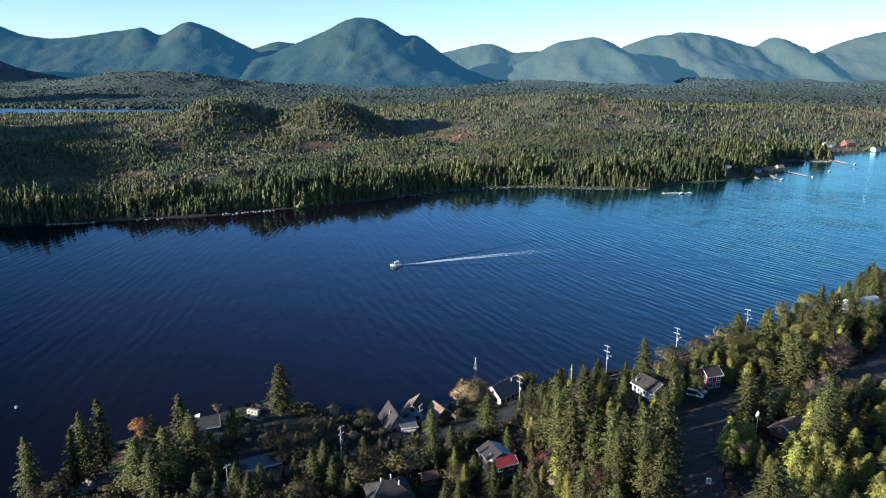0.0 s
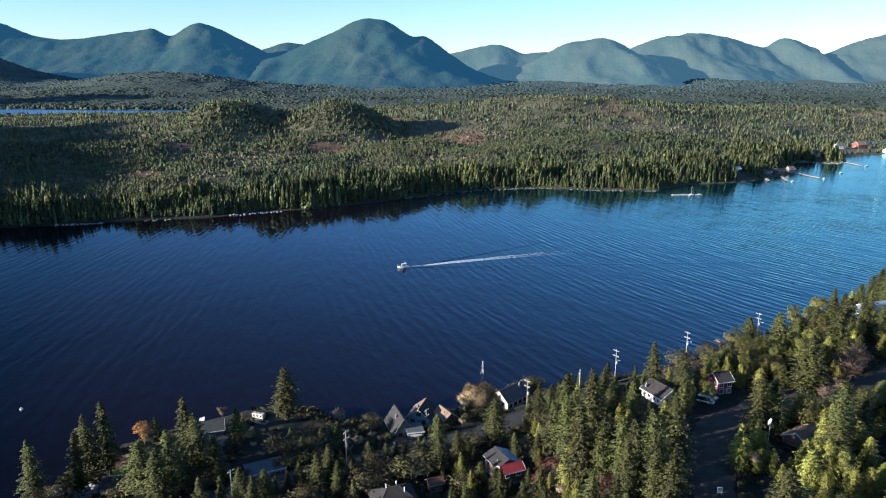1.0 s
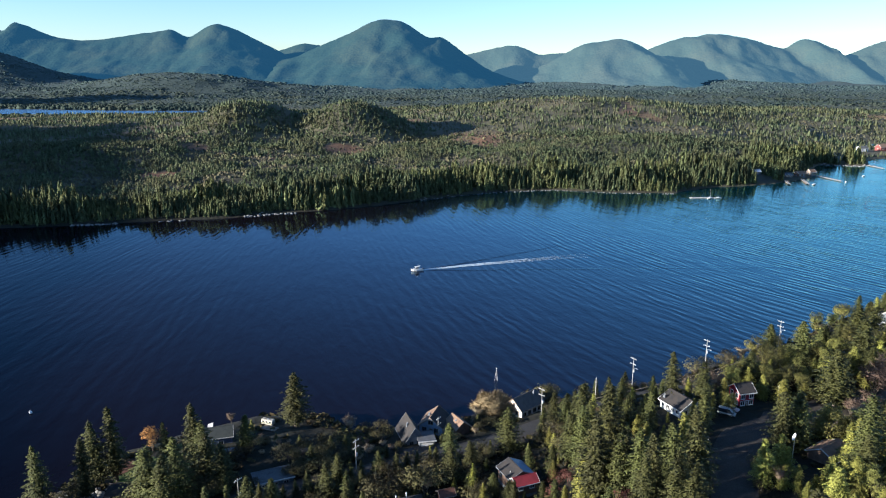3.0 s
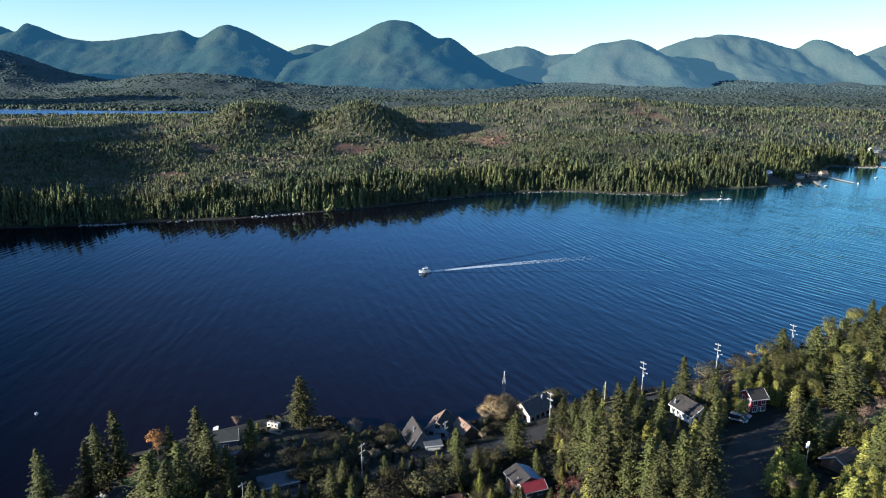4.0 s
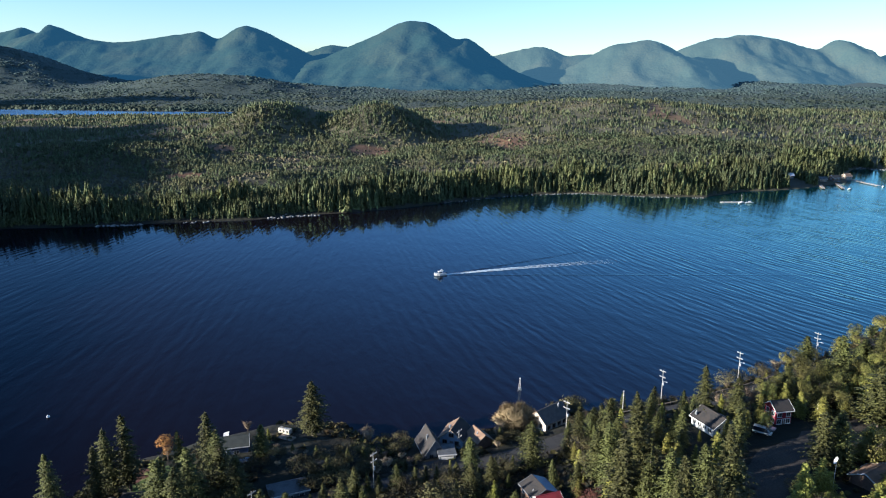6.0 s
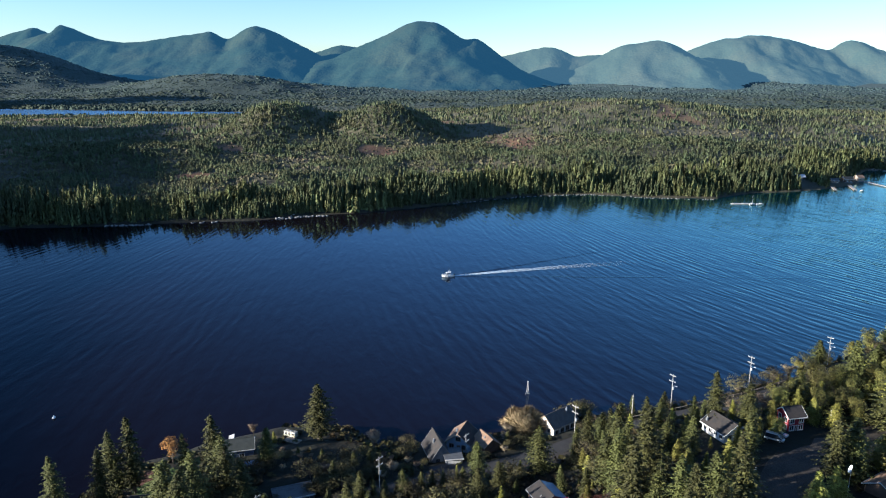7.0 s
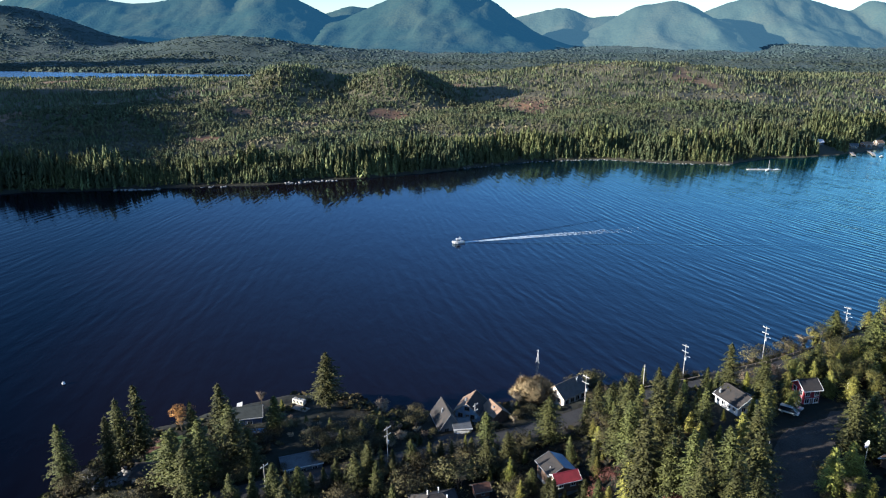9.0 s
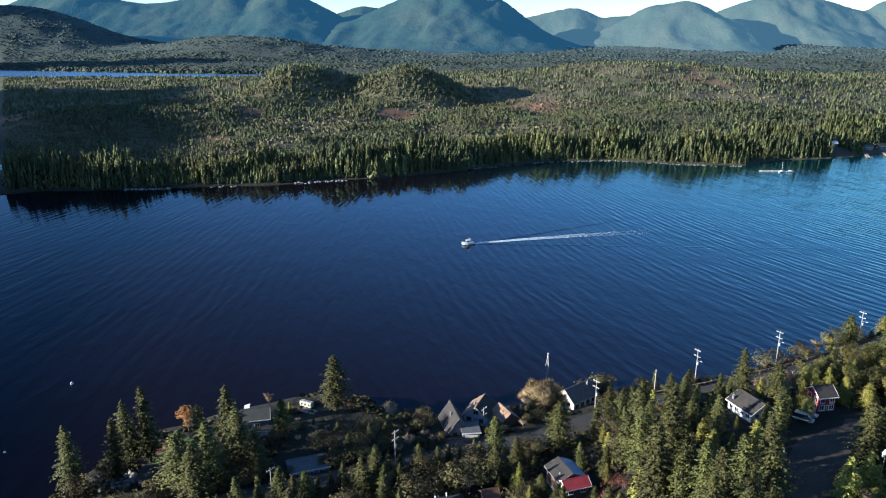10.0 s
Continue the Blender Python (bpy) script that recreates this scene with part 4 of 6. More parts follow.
rng = random.Random(5)
spots = []
tries = 0
while len(spots) < 600 and tries < 30000:
    tries += 1
    if rng.random() < 0.66:
        x, y = rng.uniform(18, 135), rng.uniform(138, 300)
    else:
        x, y = rng.uniform(95, 235), rng.uniform(190, 400)
    if y < 0.45 * abs(x) + 80:
        continue
    s = float(beside(np.array([x]), np.array([y]), NEAR_SHORE)[0])
    if s < 2.5 or not is_clear(x, y) or any((x - a) ** 2 + (y - b) ** 2 < (3.7 if x < 62 else 4.2)**2 for a, b in spots):
        continue
    spots.append((x, y))
    coast = float(beside(np.array([x]), np.array([y]), COAST_ROAD)[0])
    k, u = rng.randrange(60), rng.random()
    low = (0.92 if x < 62 else 1.0) - (0.42 if x < 62 else 0.55) * max(0.0, min(1.0, (64 - s) / 40)) * (1 if x < 105 else 0.35)
    if 0.22 < x / (y - 25) < 0.30 and s < 75:
        low *= 0.62
    if 0.30 < x / (y - 25) < 0.375 and y > 214:
        low *= 0.5
    if s < 9 and x < 100:
        plant(alders if u < 0.55 else bushes, k, x, y, rng.uniform(2.5, 5), 1.1, rng.uniform(0, 360), 8.0 if u < 0.55 else 3.4)
    elif x > 60 and abs(coast) < 22 and x < 112:
        plant(alders if u < 0.55 else (bushes if u < 0.8 else cedars), k, x, y, rng.uniform(4, 7.5), 1.1, rng.uniform(0, 360), 8.0 if u < 0.55 else (3.4 if u < 0.8 else 16.0))
    elif u < 0.02:
        plant(alders, k, x, y, rng.uniform(7, 12), 1.0, rng.uniform(0, 360), 8.0)
    elif x > 62 and u > (0.6 if y > 205 else 0.78) and u < 0.88:
        plant(leafy, k, x, y, rng.uniform(7.5, 12.5) * (0.5 + 0.5 * low), rng.uniform(0.9, 1.3), rng.uniform(0, 360), 10.0)
    elif u < (0.46 if x < 60 else (0.38 if y > 240 else 0.16)):
        plant(spruces, k, x, y, rng.uniform(12, 20) * low * (1 if x < 62 else 0.86), rng.uniform(1.0, 1.35) if x < 62 else rng.uniform(1.25, 1.75), rng.uniform(0, 360))
    elif u > (0.74 if x < 62 else 0.9):
        plant(hemlocks, k, x, y, rng.uniform(11, 19) * low * (1 if x < 62 else 0.86), rng.uniform(1.0, 1.35) if x < 62 else rng.uniform(1.25, 1.75), rng.uniform(0, 360), 17.0)
    else:
        plant(cedars, k, x, y, rng.uniform(10, 17) * low * (1 if x < 62 else 0.86), rng.uniform(1.0, 1.35) if x < 62 else rng.uniform(1.25, 1.75), rng.uniform(0, 360), 16.0)
# scrub and young trees on both sides of the coast road
def scrub_row(line, offset, chance, kinds, lo, hi, own):
    pts, o = rounded_line(line), offset
    for x, y, dx, dy in pts:
        if rng.random() < chance:
            o = offset + rng.uniform(-1.6, 1.6)
            px, py = x - dy * o, y + dx * o
            if float(beside(np.array([px]), np.array([py]), NEAR_SHORE)[0]) > 1.0:
                plant(kinds, rng.randrange(60), px, py, rng.uniform(lo, hi), rng.uniform(0.9, 1.3), rng.uniform(0, 360), own)


def rounded_line(line, step=3.2):
    out = []
    for (ax, ay), (bx, by) in zip(line, line[1:]):
        n = math.hypot(bx - ax, by - ay)
        out += [(ax + (bx - ax) * k * step / n, ay + (by - ay) * k * step / n, (bx - ax) / n, (by - ay) / n) for k in range(int(n / step))]
    return out


scrub_row(COAST_ROAD[1:5], -5.6, 0.75, spruces, 4.0, 7.5, 18.0)
scrub_row(COAST_ROAD[1:4], 5.4, 0.6, bushes, 2.0, 3.4, 3.4)
scrub_row(COAST_ROAD[9:13], -6.8, 0.9, alders, 4.5, 7.5, 8.0)
scrub_row(COAST_ROAD[9:13], -9.5, 0.8, bushes, 3.0, 5.0, 3.4)
scrub_row(COAST_ROAD[10:13], -12.5, 0.6, cedars, 6.0, 10.0, 16.0)
scrub_row(UPPER_ROAD[2:8], -7.6, 0.4, bushes, 1.2, 2.6, 3.4)
scrub_row(UPPER_ROAD[2:5], 7.8, 0.5, bushes, 1.2, 2.6, 3.4)
scrub_row(COAST_ROAD[8:10], -8.0, 0.6, alders, 3.0, 5.0, 8.0)
scrub_row(COAST_ROAD[8:12], 7.0, 0.3, bushes, 1.2, 2.4, 3.4)
scrub_row(COAST_ROAD[9:12], 7.0, 0.18, cedars, 3.5, 6.0, 16.0)
scrub_row(COAST_ROAD[6:9], 6.6, 0.5, bushes, 1.5, 3.0, 3.4)
spots = []
tries = 0
while len(spots) < 62 and tries < 5000:
    tries += 1
    x, y = rng.uniform(-98, 20), rng.uniform(160, 206)
    if y > 196 + 0.35 * x or not is_clear(x, y, 5.5) or any((x - a) ** 2 + (y - b) ** 2 < 5.0**2 for a, b in spots):
        continue
    spots.append((x, y))
    u = rng.random()
    if u < 0.5:
        plant(spruces, rng.randrange(60), x, y, rng.uniform(7, 12.5), rng.uniform(1.0, 1.4), rng.uniform(0, 360))
    elif u < 0.68:
        plant(hemlocks, rng.randrange(60), x, y, rng.uniform(6, 10), rng.uniform(1.0, 1.4), rng.uniform(0, 360), 17.0)
    else:
        plant(bushes, rng.randrange(60), x, y, rng.uniform(3, 5), 1.2, rng.uniform(0, 360), 3.4)
spots = []
for _ in range(5000):
    x, y = rng.uniform(-98, 2), rng.uniform(176, 236)
    s = float(beside(np.array([x]), np.array([y]), NEAR_SHORE)[0])
    if len(spots) >= 170 or s < 3 or y > 214 + max(0, x + 50) * 0.4 or not is_clear(x, y, 4.8) or any((x - a) ** 2 + (y - b) ** 2 < 3.6**2 for a, b in spots):
        continue
    spots.append((x, y))
    u = rng.random()
    if u < 0.5:
        plant(bushes, rng.randrange(60), x, y, rng.uniform(1.6, 3.2), 1.25, rng.uniform(0, 360), 3.4)
    elif u < 0.8:
        plant(alders, rng.randrange(60), x, y, rng.uniform(2.6, 5.0), 1.2, rng.uniform(0, 360), 8.0)
    else:
        plant(spruces, rng.randrange(60), x, y, rng.uniform(3.0, 6.0), 1.3, rng.uniform(0, 360))
for ob in spruces + cedars + hemlocks + leafy + alders + bushes + oranges:
    if ob not in used:
        plant([ob], 0, rng.uniform(60, 110), rng.uniform(100, 125), 12, 1, 0, 18.0)


def undergrowth():
    """Low ferns, salal and grass tufts over the near land, too many to count."""
    r = np.random.default_rng(9)
    x, y = r.uniform(-130, 240, 60000), r.uniform(125, 400, 60000)
    s = beside(x, y, NEAR_SHORE)
    ok = (s > 1.5) & (np.abs(beside(x, y, COAST_ROAD)) > 4.6) & (np.abs(beside(x, y, UPPER_ROAD)) > 7.5) & (y > 0.45 * np.abs(x) + 85)
    ok &= np.hypot((x + 103) / 8, (y - 198) / 12) > 1
    ok &= cloud2(x, y, 14, 51, 3) > 0.42
    for a, b, q in KEEP_CLEAR:
        ok &= np.hypot(x - a, y - b) > 0.55 * q
    x, y = x[ok][:11000], y[ok][:11000]
    z, n = height(x, y), len(x)
    size = r.uniform(0.5, 1.5, n)
    vs, fs, ts = [], [], []
    tones = r.uniform(0, 1, n)
    for k in range(5):
        a = r.uniform(0, 6.283, n)
        b = a + r.uniform(0.7, 1.6, n)
        p = np.stack([x, y, z - 0.1], -1)
        q = p + np.stack([np.cos(a) * size, np.sin(a) * size, size * r.uniform(0.3, 0.9, n)], -1)
        w = p + np.stack([np.cos(b) * size, np.sin(b) * size, size * r.uniform(0.3, 0.9, n)], -1)
        vs.append(np.stack([p, q, w], 1).reshape(-1, 3))
        fs.append(np.arange(3 * n).reshape(-1, 3) + 3 * n * k)
        ts.append(np.repeat(tones, 3))
    ob = new("undergrowth", mesh("undergrowth", np.concatenate(vs), np.concatenate(fs), UNDERGROWTH, tone=np.concatenate(ts)))
    tagged(ob, "low brown and green undergrowth between the trees", "undergrowth", kind="stuff")


undergrowth()


# ---- roads, lawn, shore rocks ----
def along(line, step):
    """Points every step metres along a polyline, with the direction there."""
    out, carry = [], 0.0
    for (ax, ay), (bx, by) in zip(line, line[1:]):
        n = math.hypot(bx - ax, by - ay)
        while carry < n:
            k = carry / n
            out.append((ax + (bx - ax) * k, ay + (by - ay) * k, (bx - ax) / n, (by - ay) / n))
            carry += step
        carry -= n
    return out


def rounded(line, rounds=2):
    for _ in range(rounds):
        cut = [line[0]]
        for a, b in zip(line, line[1:]):
            cut += [(a[0] * 0.75 + b[0] * 0.25, a[1] * 0.75 + b[1] * 0.25), (a[0] * 0.25 + b[0] * 0.75, a[1] * 0.25 + b[1] * 0.75)]
        line = cut + [line[-1]]
    return line


def strip(line, offsets, lift, mat, name, step=2.0, ragged=0.0):
    pts = along(rounded(line), step)
    x = np.array([[p[0] - p[3] * o for o in offsets] for p in pts])
    y = np.array([[p[1] + p[2] * o for o in offsets] for p in pts])
    if ragged:
        r = np.random.default_rng(len(pts))
        for side, k in ((0, -1), (-1, 1)):
            push = np.interp(np.arange(len(pts)), np.arange(0, len(pts) + 3, 2), r.uniform(-0.2, 1.0, len(np.arange(0, len(pts) + 3, 2)))) * ragged
            x[:, side] -= np.array([p[3] for p in pts]) * push * k
            y[:, side] += np.array([p[2] for p in pts]) * push * k
    mid = np.array([[height(np.array([p[0]]), np.array([p[1]]))[0]] for p in pts])
    z = np.maximum(height(x, y), mid) + lift
    n, m = len(offsets), len(pts)
    i = (np.arange(m - 1)[:, None] * n + np.arange(n - 1)[None]).ravel()
    f = np.stack([i, i + 1, i + n + 1, i + n], -1)
    return new(name, mesh(name, np.stack([x, y, z], -1).reshape(-1, 3), f, mat, smooth=True))


coast_road = tagged(strip(COAST_ROAD[1:-1], [-3.0, -1.5, 0, 1.5, 3.0], 0.12, ASPHALT, "road"), "grey asphalt two-lane coast road", "road", kind="structure")
for o in (-2.6, 2.6):
    line = strip(COAST_ROAD[1:-1], [o - 0.06, o + 0.06], 0.14, GRAVEL, "road_line")
    line.parent = coast_road
tagged(strip(UPPER_ROAD[:-1], [-4.4, -2.2, 0, 2.2, 4.4], 0.12, GRAVEL, "road", ragged=2.6), "worn grey gravel road on the upper bench", "road", kind="structure")
verge = tagged(strip(COAST_ROAD[1:7], [-6.0, -5.0, -3.6], 0.10, GRAVEL, "pavement", ragged=1.0), "narrow gravel verge beside the coast road", "verge", kind="structure")


def patch(name, cx, cy, ra, rb, turn, lift, mat, label, category, seed):
    """A flat patch of ground cover with an uneven outline."""
    r = random.Random(seed)
    rings, n = 5, 28
    wob = [r.uniform(0.85, 1.1) for _ in range(n)]
    v, f = [], []
    for k in range(rings + 1):
        for j in range(n):
            a = 6.2832 * j / n
            u, w = ra * k / rings * wob[j] * math.cos(a), rb * k / rings * wob[j] * math.sin(a)
            px, py = cx + u * math.cos(turn) - w * math.sin(turn), cy + u * math.sin(turn) + w * math.cos(turn)
            v.append((px, py, ground_z(px, py) + lift))
    for k in range(rings):
        for j in range(n):
            f.append((k * n + j, k * n + (j + 1) % n, (k + 1) * n + (j + 1) % n, (k + 1) * n + j))
    return tagged(new(name, mesh(name, v, f, mat, smooth=True)), label, category, kind="structure")


patch("lawn", -102, 198.5, 5.2, 9.5, -0.35, 0.10, GRASS, "mown green lawn striped with tree shadows", "lawn", 1)
patch("pavement", -108.4, 200, 2.7, 4.4, -0.3, 0.16, RED_BROWN, "red-brown bark and paving beside the lawn", "paving", 2)
patch("pavement", 70, 181, 7, 8, 0.2, 0.07, GRAVEL, "trampled gravel verge at the road bend", "verge", 3)
patch("pavement", 99, 210, 13, 6, 0.35, 0.05, GRAVEL, "wide gravel yard beside the upper road", "yard", 4)
patch("pavement", -17, 210, 9, 4.5, 0.5, 0.06, ASPHALT, "dark driveway before the garage", "driveway", 5)


def rock_mesh(seed, flat=0.6):
    r = random.Random(seed)
    bm = bmesh.new()
    bmesh.ops.create_icosphere(bm, subdivisions=1, radius=1)
    for v in bm.verts:
        v.co = v.co * r.uniform(0.7, 1.15)
        v.co.z *= flat
    vs = [tuple(v.co) for v in bm.verts]
    fs = [tuple(v.index for v in f.verts) for f in bm.faces]
    bm.free()
    return np.array(vs), np.array(fs)


def rock_line(name, line, spread, count, size, label, seed, tall=0.5):
    r = random.Random(seed)
    shapes = [rock_mesh(k) for k in range(5)]
    pts = along(line, 0.5)
    vs, fs, base = [], [], 0
    for _ in range(count):
        px, py, dx, dy = r.choice(pts)
        o = r.gauss(0, spread)
        px, py = px - dy * o, py + dx * o
        s = size * r.uniform(0.4, 1.3)
        v, f = r.choice(shapes)
        a = r.uniform(0, 6.28)
        c, q = math.cos(a), math.sin(a)
        w = np.stack([(v[:, 0] * c - v[:, 1] * q) * s + px, (v[:, 0] * q + v[:, 1] * c) * s + py, v[:, 2] * s * tall * 2 + max(0.0, ground_z(px, py)) + 0.1 * s], -1)
        vs.append(w)
        fs.append(f + base)
        base += len(v)
    return tagged(new(name, mesh(name, np.concatenate(vs), np.concatenate(fs), ROCK)), label, "rocks", kind="stuff")


rock_line("shore_rocks", [(-60, 672), (-16, 702), (12, 719), (68, 735), (122, 722), (188, 720)], 1.3, 170, 0.8, "pale grey boulders along the far waterline", 1)
rock_line("shore_rocks", [(-325, 545), (-308, 550), (-290, 556)], 1.4, 40, 1.3, "pale rock outcrop at the far waterline", 2)
rock_line("shore_rocks", [(-262, 565), (-240, 571)], 1.2, 18, 1.0, "few pale rocks at the far waterline", 3)
rock_line("shore_rocks", [(-198, 588), (-182, 598), (-160, 606)], 1.4, 46, 1.3, "pale rocks below the wooded point", 4)
rock_line("shore_rocks", [(424, 949), (464, 936), (483, 941)], 2.0, 90, 1.3, "pale stony spit on the far shore", 5)
rock_line("shore_rocks", [(-118, 182), (-114, 178), (-109, 184), (-107, 189)], 1.6, 120, 0.9, "pale boulders of the near sea wall", 6)


# ---- houses ----
def pane_on(house, side, u, z, w, h, length, width, frame_mat, glass=GLASS):
    """A window with its frame and sill on one wall: +y, -y (long sides), +x, -x (gable ends)."""
    turn = {"-y": 0, "+x": 90, "+y": 180, "-x": 270}[side]
    out = width / 2 if side in ("-y", "+y") else length / 2
    m = Matrix.Rotation(radians(turn), 4, "Z") @ Matrix.Translation((u, -out, z))
    win = part("window", box(-w / 2, -0.05, -h / 2, w / 2, 0.02, h / 2), glass, house)
    win.matrix_basis = m
    bm = bmesh.new()
    for a in ((-w / 2 - 0.12, -h / 2 - 0.12, w / 2 + 0.12, -h / 2), (-w / 2 - 0.12, h / 2, w / 2 + 0.12, h / 2 + 0.12), (-w / 2 - 0.12, -h / 2, -w / 2, h / 2), (w / 2, -h / 2, w / 2 + 0.12, h / 2), (-0.04, -h / 2, 0.04, h / 2)):
        add_box(bm, a[0], -0.09, a[1], a[2], 0.02, a[3])
    part("window_frame", bm, frame_mat, win)
    part("window_sill", box(-w / 2 - 0.2, -0.2, -h / 2 - 0.2, w / 2 + 0.2, 0.0, -h / 2 - 0.12), frame_mat, win)
    return win


def slab(a, b, c, d, thick):
    """A roof slope between four corners, of some thickness."""
    down = Vector((0, 0, -thick))
    p = [Vector(q) for q in (a, b, c, d)]
    return solid([*p, *(q + down for q in p)], [(0, 1, 2, 3), (7, 6, 5, 4), (0, 4, 5, 1), (1, 5, 6, 2), (2, 6, 7, 3), (3, 7, 4, 0)])


def house(x, y, z, turn, length, width, walls, rise, wall_mat, roof_mat, label, other_roof=None, trim=WHITE, over=0.5, windows=(), door=None, chimney=None, name="house", foundation=2.0):
    """A gabled house; the ridge runs along its own x."""
    h = empty(name, pose(x, y, z, 0, 0, turn), label, "house" if name == "house" else name.replace("_", " "), "houses on the near shore")
    a, b = length / 2, width / 2
    bm = solid([(s * a, t * b, v) for s in (-1, 1) for t in (-1, 1) for v in (0, walls)] + [(-a, 0, walls + rise), (a, 0, walls + rise)],
               [(0, 1, 8, 3, 2), (4, 6, 7, 9, 5), (0, 4, 5, 1), (2, 3, 7, 6), (1, 5, 9, 8), (3, 8, 9, 7), (0, 2, 6, 4)])
    part("wall", bm, wall_mat, h)
    part("foundation", box(-a + 0.05, -b + 0.05, -foundation, a - 0.05, b - 0.05, 0.12), GREY_WALL, h, "grey concrete footing")
    k = rise / b
    lift = 0.22
    for t, mat in ((-1, roof_mat), (1, other_roof or roof_mat)):
        top, low = walls + rise + lift, walls - over * k + lift
        part("roof_slope", slab((-a - over, 0, top), (a + over, 0, top), (a + over, t * (b + over), low), (-a - over, t * (b + over), low), 0.18), mat, h)
        part("fascia", slab((-a - over - 0.02, t * (b + over + 0.03), low + 0.02), (a + over + 0.02, t * (b + over + 0.03), low + 0.02), (a + over + 0.02, t * (b + over + 0.12), low + 0.02), (-a - over - 0.02, t * (b + over + 0.12), low + 0.02), 0.24), trim, h)
        for s in (-1, 1):
            part("gable_board", slab((s * (a + over + 0.02), 0, top + 0.04), (s * (a + over + 0.1), 0, top + 0.04), (s * (a + over + 0.1), t * (b + over), low + 0.04), (s * (a + over + 0.02), t * (b + over), low + 0.04), 0.26), trim, h)
    part("ridge_cap", box(-a - over, -0.14, walls + rise + lift - 0.03, a + over, 0.14, walls + rise + lift + 0.07, 0.03), roof_mat, h)
    for side, u, wz, ww, wh in windows:
        pane_on(h, side, u, wz, ww, wh, length, width, trim)
    if door:
        side, u = door
        d = pane_on(h, side, u, 1.05, 0.95, 2.05, length, width, trim, BROWN_WALL)
        d.name = "door"
    if chimney:
        cx, cy, top = chimney
        c = part("chimney", box(cx - 0.35, cy - 0.3, walls + rise * 0.3, cx + 0.35, cy + 0.3, walls + rise + top, 0.04), GREY_WALL, h)
        part("flue", rod((cx, cy, walls + rise + top), (cx, cy, walls + rise + top + 0.4), 0.12), STEEL, c)
    return h


house(-22.7, 220.8, 4.2, 112, 10.4, 6.4, 2.3, 4.5, GREY_WALL, SHINGLE_DARK, "steep grey-roofed waterside house with pale eave boards", trim=GREY_WALL, other_roof=SHINGLE_DARK,
      windows=[("-x", -1.2, 1.5, 1.2, 1.2), ("-x", 1.2, 1.5, 1.2, 1.2), ("+y", -2, 1.2, 1.2, 1.0)], chimney=(-0.5, 1.2, -0.6))
# lit and shaded roof sides put into colour: brown sunward slope, dark other slope
house(-15.4, 228.6, 4.2, 76, 8.8, 7.8, 3.0, 3.0, PALE_BLUE, SHINGLE_DARK, "waterside house with blue-grey gable and brown roof", trim=TIMBER, other_roof=SHINGLE_BROWN,
      windows=[("-x", -2.2, 1.7, 1.4, 1.3), ("-x", 2.0, 1.7, 1.6, 1.3), ("-x", 0, 4.3, 1.5, 1.2)], door=("-x", 0.1), chimney=(-2.0, 1.2, 0.3))
house(-7.6, 226.8, 4.2, -57, 6.6, 5.0, 3.1, 1.9, BROWN_WALL, SHINGLE_BROWN, "small shed with a sunlit brown roof", name="shed", trim=TIMBER, windows=[("-y", 1.0, 1.2, 0.9, 0.8)], chimney=(0.4, -0.9, -0.3))
house(15.2, 243.0, 3.6, 46, 11.0, 7.4, 4.0, 3.0, CREAM, SHINGLE_TAUPE, "large waterside house with cream gable and dark roof", over=0.6, trim=TIMBER,
      windows=[("-x", -1.9, 2.4, 1.2, 1.3), ("-x", 1.6, 2.4, 1.2, 1.3), ("-x", 0, 5.0, 0.9, 0.9)] + [("-y", u, 2.0, 1.4, 1.3) for u in (-4, -1.4, 1.2, 3.8)], chimney=(3.5, -1.2, 0.5))
house(10.0, 192.0, 8.0, -63, 7.0, 7.2, 3.6, 1.7, BROWN_WALL, SHINGLE_DARK, "house with one dark and one blue metal roof slope", other_roof=BLUE_METAL, trim=GREY_WALL,
      windows=[("+x", -2.2, 2.6, 1.4, 1.3), ("+x", 2.2, 2.6, 1.4, 1.3), ("-y", -2, 2.6, 1.3, 1.2)], chimney=(1.4, -2.4, -1.0))
house(12.2, 187.7, 8.0, 26, 6.4, 3.8, 3.2, 1.3, BROWN_WALL, RED_METAL, "low house with a bright red metal roof", windows=[("-x", 0, 2.2, 1.1, 1.1), ("-y", -2, 2.2, 1.2, 1.1), ("-y", 1.5, 2.2, 1.2, 1.1)])
house(58.6, 207.2, 23.6, -62, 8.6, 7.6, 2.9, 2.2, WHITE, SHINGLE_DARK, "white house with a dark brown roof among trees", windows=[("-y", u, 1.9, 1.1, 1.3) for u in (-3.0, -1.0, 1.0, 3.0)] + [("+x", -2, 1.9, 1.2, 1.2), ("+x", 2, 1.9, 1.2, 1.2)],
      chimney=(-3.2, -3.2, -0.6))
house(78.2, 213.4, 23.6, 17, 4.8, 5.2, 4.7, 1.8, RED_WALL, SHINGLE_DARK, "two-storey red house with white window trim and grey roof",
      windows=[("-y", u, v, 1.2, 1.3) for u in (-1.4, 1.4) for v in (1.4, 3.5)] + [("-x", u, v, 1.1, 1.3) for u in (-1.3, 1.3) for v in (1.4, 3.5)], door=("-y", 0.0))
house(89.5, 181.0, 23.6, 38, 8.0, 7.0, 2.9, 1.9, BROWN_WALL, SHINGLE_BROWN, "low cabin with a faded red-brown roof", name="cabin", windows=[("-y", -2, 1.6, 1.2, 1.1), ("-y", 1.8, 1.6, 1.2, 1.1)])
